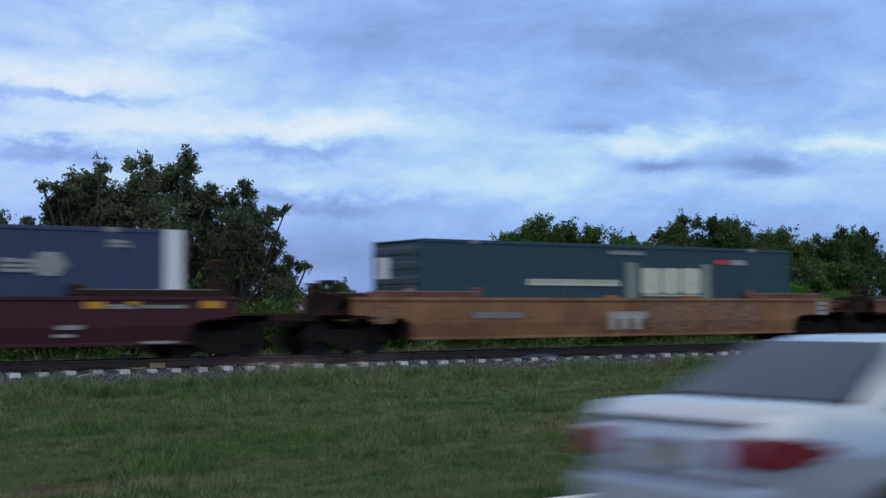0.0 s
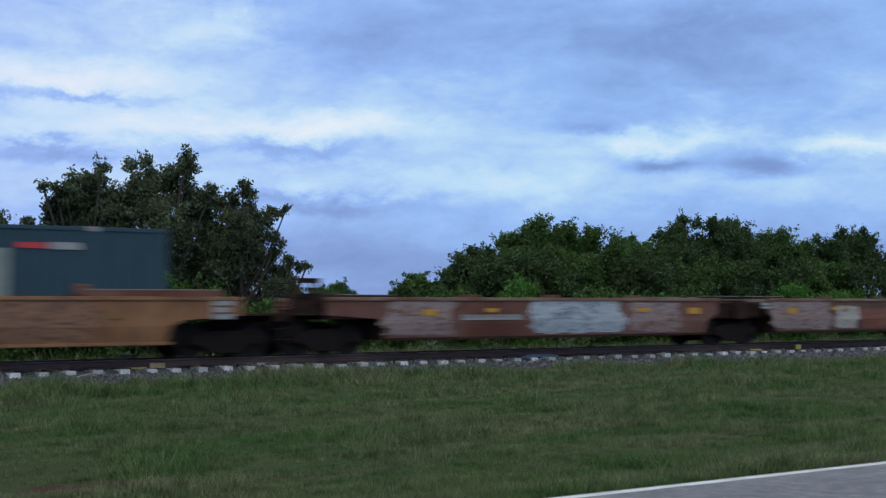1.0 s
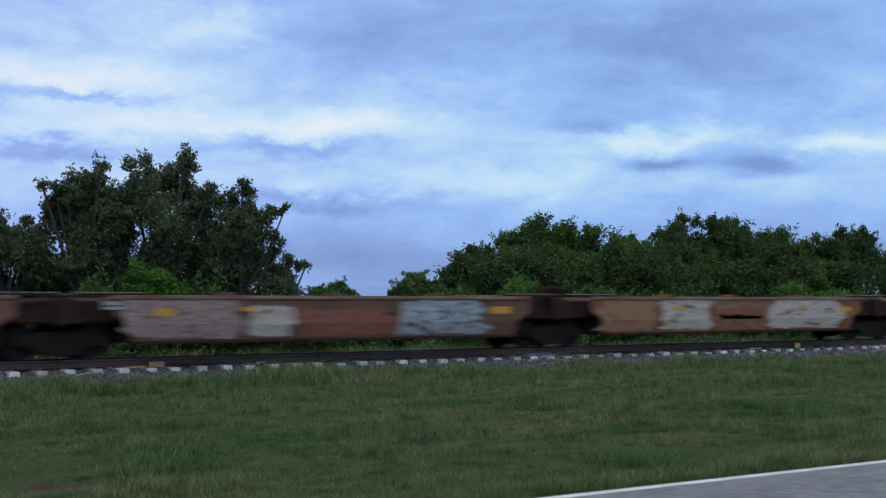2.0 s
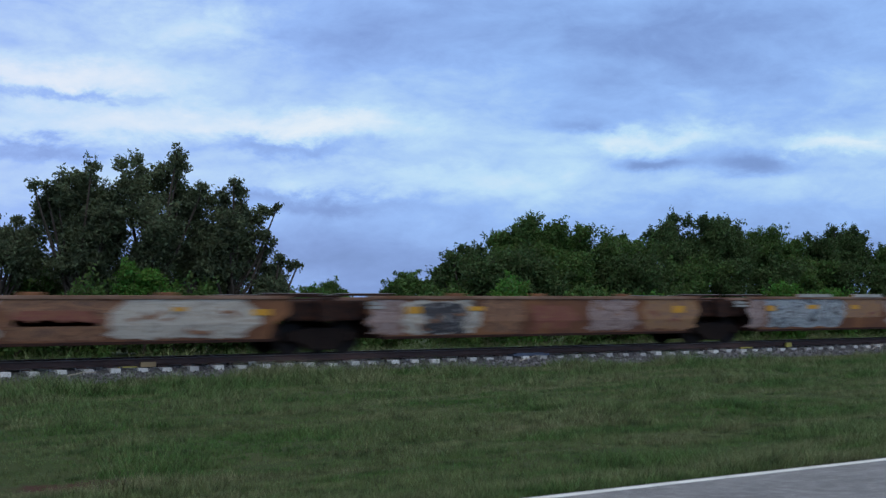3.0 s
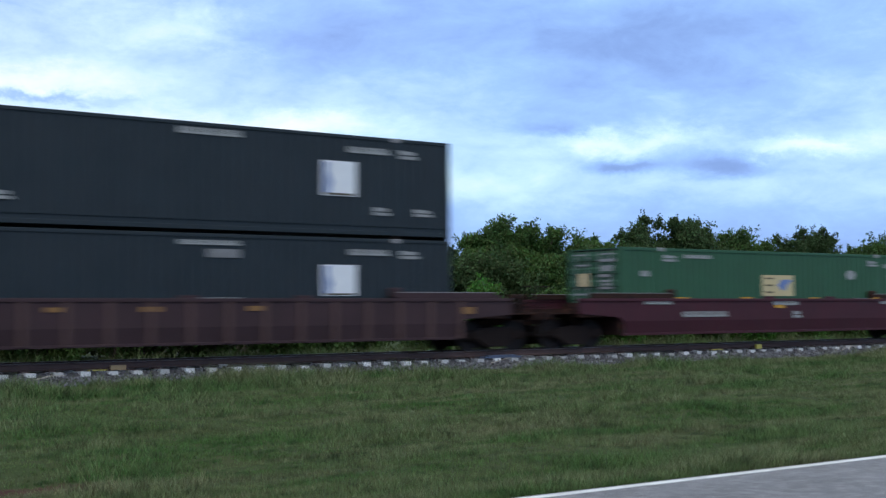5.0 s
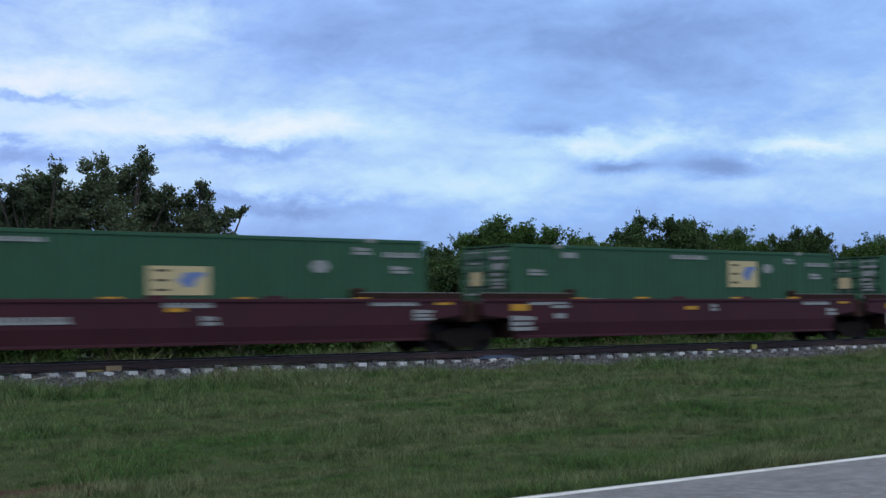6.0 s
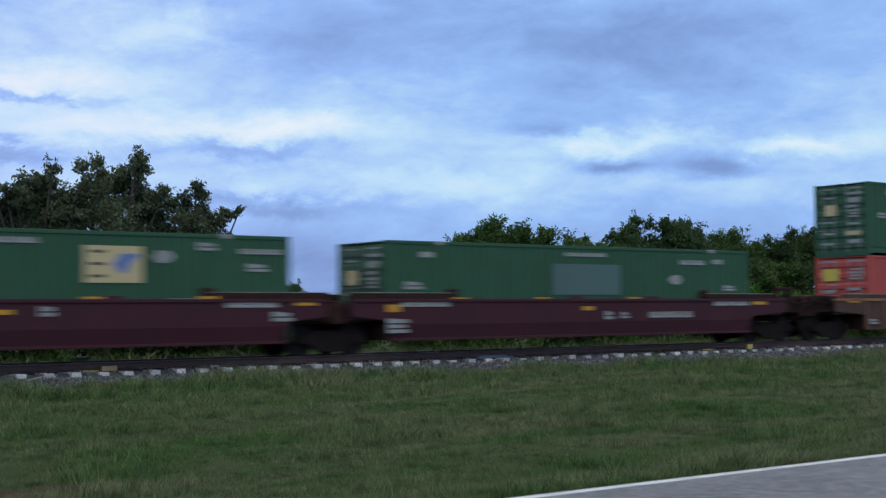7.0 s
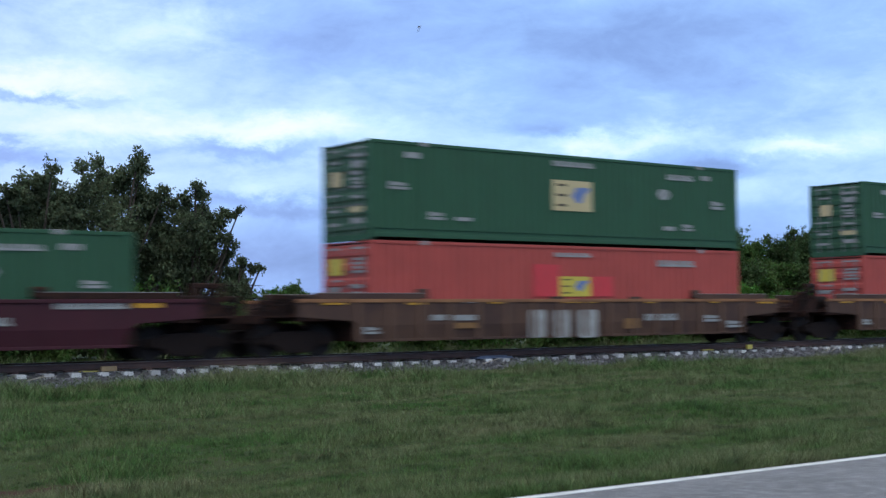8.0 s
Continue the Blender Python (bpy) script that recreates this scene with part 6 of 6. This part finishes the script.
    # a flat dark block imitates the shade inside the plate recess
    box(bm, -0.004, 0.06, -0.27, 0.27, 0.72, 0.88, 0.02)
    pl = part("plate_recess", bm, M_TRIM, root, "dark block for shade in the boot lid recess")
    bm = B()
    box(bm, -0.018, -0.004, -0.17, 0.17, 0.73, 0.86)
    part("number_plate", bm, M_WHITE, pl, "plain pale plate")
    bm = B()
    box(bm, 0.02, 0.08, -0.60, 0.60, 0.990, 0.998)
    part("boot_seam", bm, M_TRIM, root, "dark seam under the boot lip")
    bm = B()
    box(bm, -0.03, 0.06, -0.62, 0.62, 0.668, 0.678)
    part("bumper_seam", bm, M_TRIM, root, "dark seam above the bumper")
    bm = B()
    tube(bm, (-0.02, -0.55, 0.27), (0.2, -0.55, 0.27), 0.035, sides=10)
    part("exhaust", bm, M_ALLOY, root)
    return root


CAR = sedan()
CAR_START, CAR_LANE, CAR_SPEED = 5.46, 5.55, 25.3


def insect():
    root = new("flying_insect")
    root.empty_display_size = 0.01
    tagged(root, "small dark flying insect with clear wings in the air", "insect")
    bm = B()
    tube(bm, (-0.009, 0, 0), (0.004, 0, 0), 0.0006, 0.0011, 8)
    tube(bm, (0.004, 0, 0), (0.008, 0, 0), 0.0014, 0.0008, 8)
    part("body", bm, M_BIRD, root, "", True)
    for sgn in (-1, 1):
        bm = B()
        prism(bm, [(0.0, 0.0), (0.003, 0.001), (0.0025, 0.005), (0.001, 0.006), (-0.001, 0.003)], -0.0003, 0.0003)
        w = part("wing", bm, M_BIRD, root)
        w.matrix_basis = pose(0.002, sgn * 0.002, 0.001, -sgn * 55, 0, 0)
    return root


INSECT = insect()
build_sleepers()


# ---- what moves ----
def motions():
    for ob, s, y, z in KEYED:
        walk(ob, [(t, pose(s - SPEED * t, y, z)) for t in (0.0, 2.0, 4.0, 6.0, 8.0)])
    walk(CAR, [(t, pose(CAR_START + CAR_SPEED * t, CAR_LANE, 0)) for t in (0.0, 2.0, 4.0, 6.0, 8.0)])

    walk(INSECT, [(0.0, pose(1.609, 2.704, 1.019, 0, 0, -30)),
                  (7.0, pose(1.699, 2.649, 1.022, 0, -16, -30)),
                  (7.2, pose(1.697, 2.686, 1.982, 0, -48, -30)),
                  (7.4, pose(1.589, 2.738, 2.070, 0, -64, -30)),
                  (7.5, pose(1.613, 2.724, 2.065, 0, -24, -30)),
                  (7.6, pose(1.747, 2.644, 2.044, 0, 0, -30)),
                  (7.8, pose(1.801, 2.561, 2.261, 0, -16, -30)),
                  (8.0, pose(1.850, 2.522, 2.275, 0, -64, -30))])


motions()
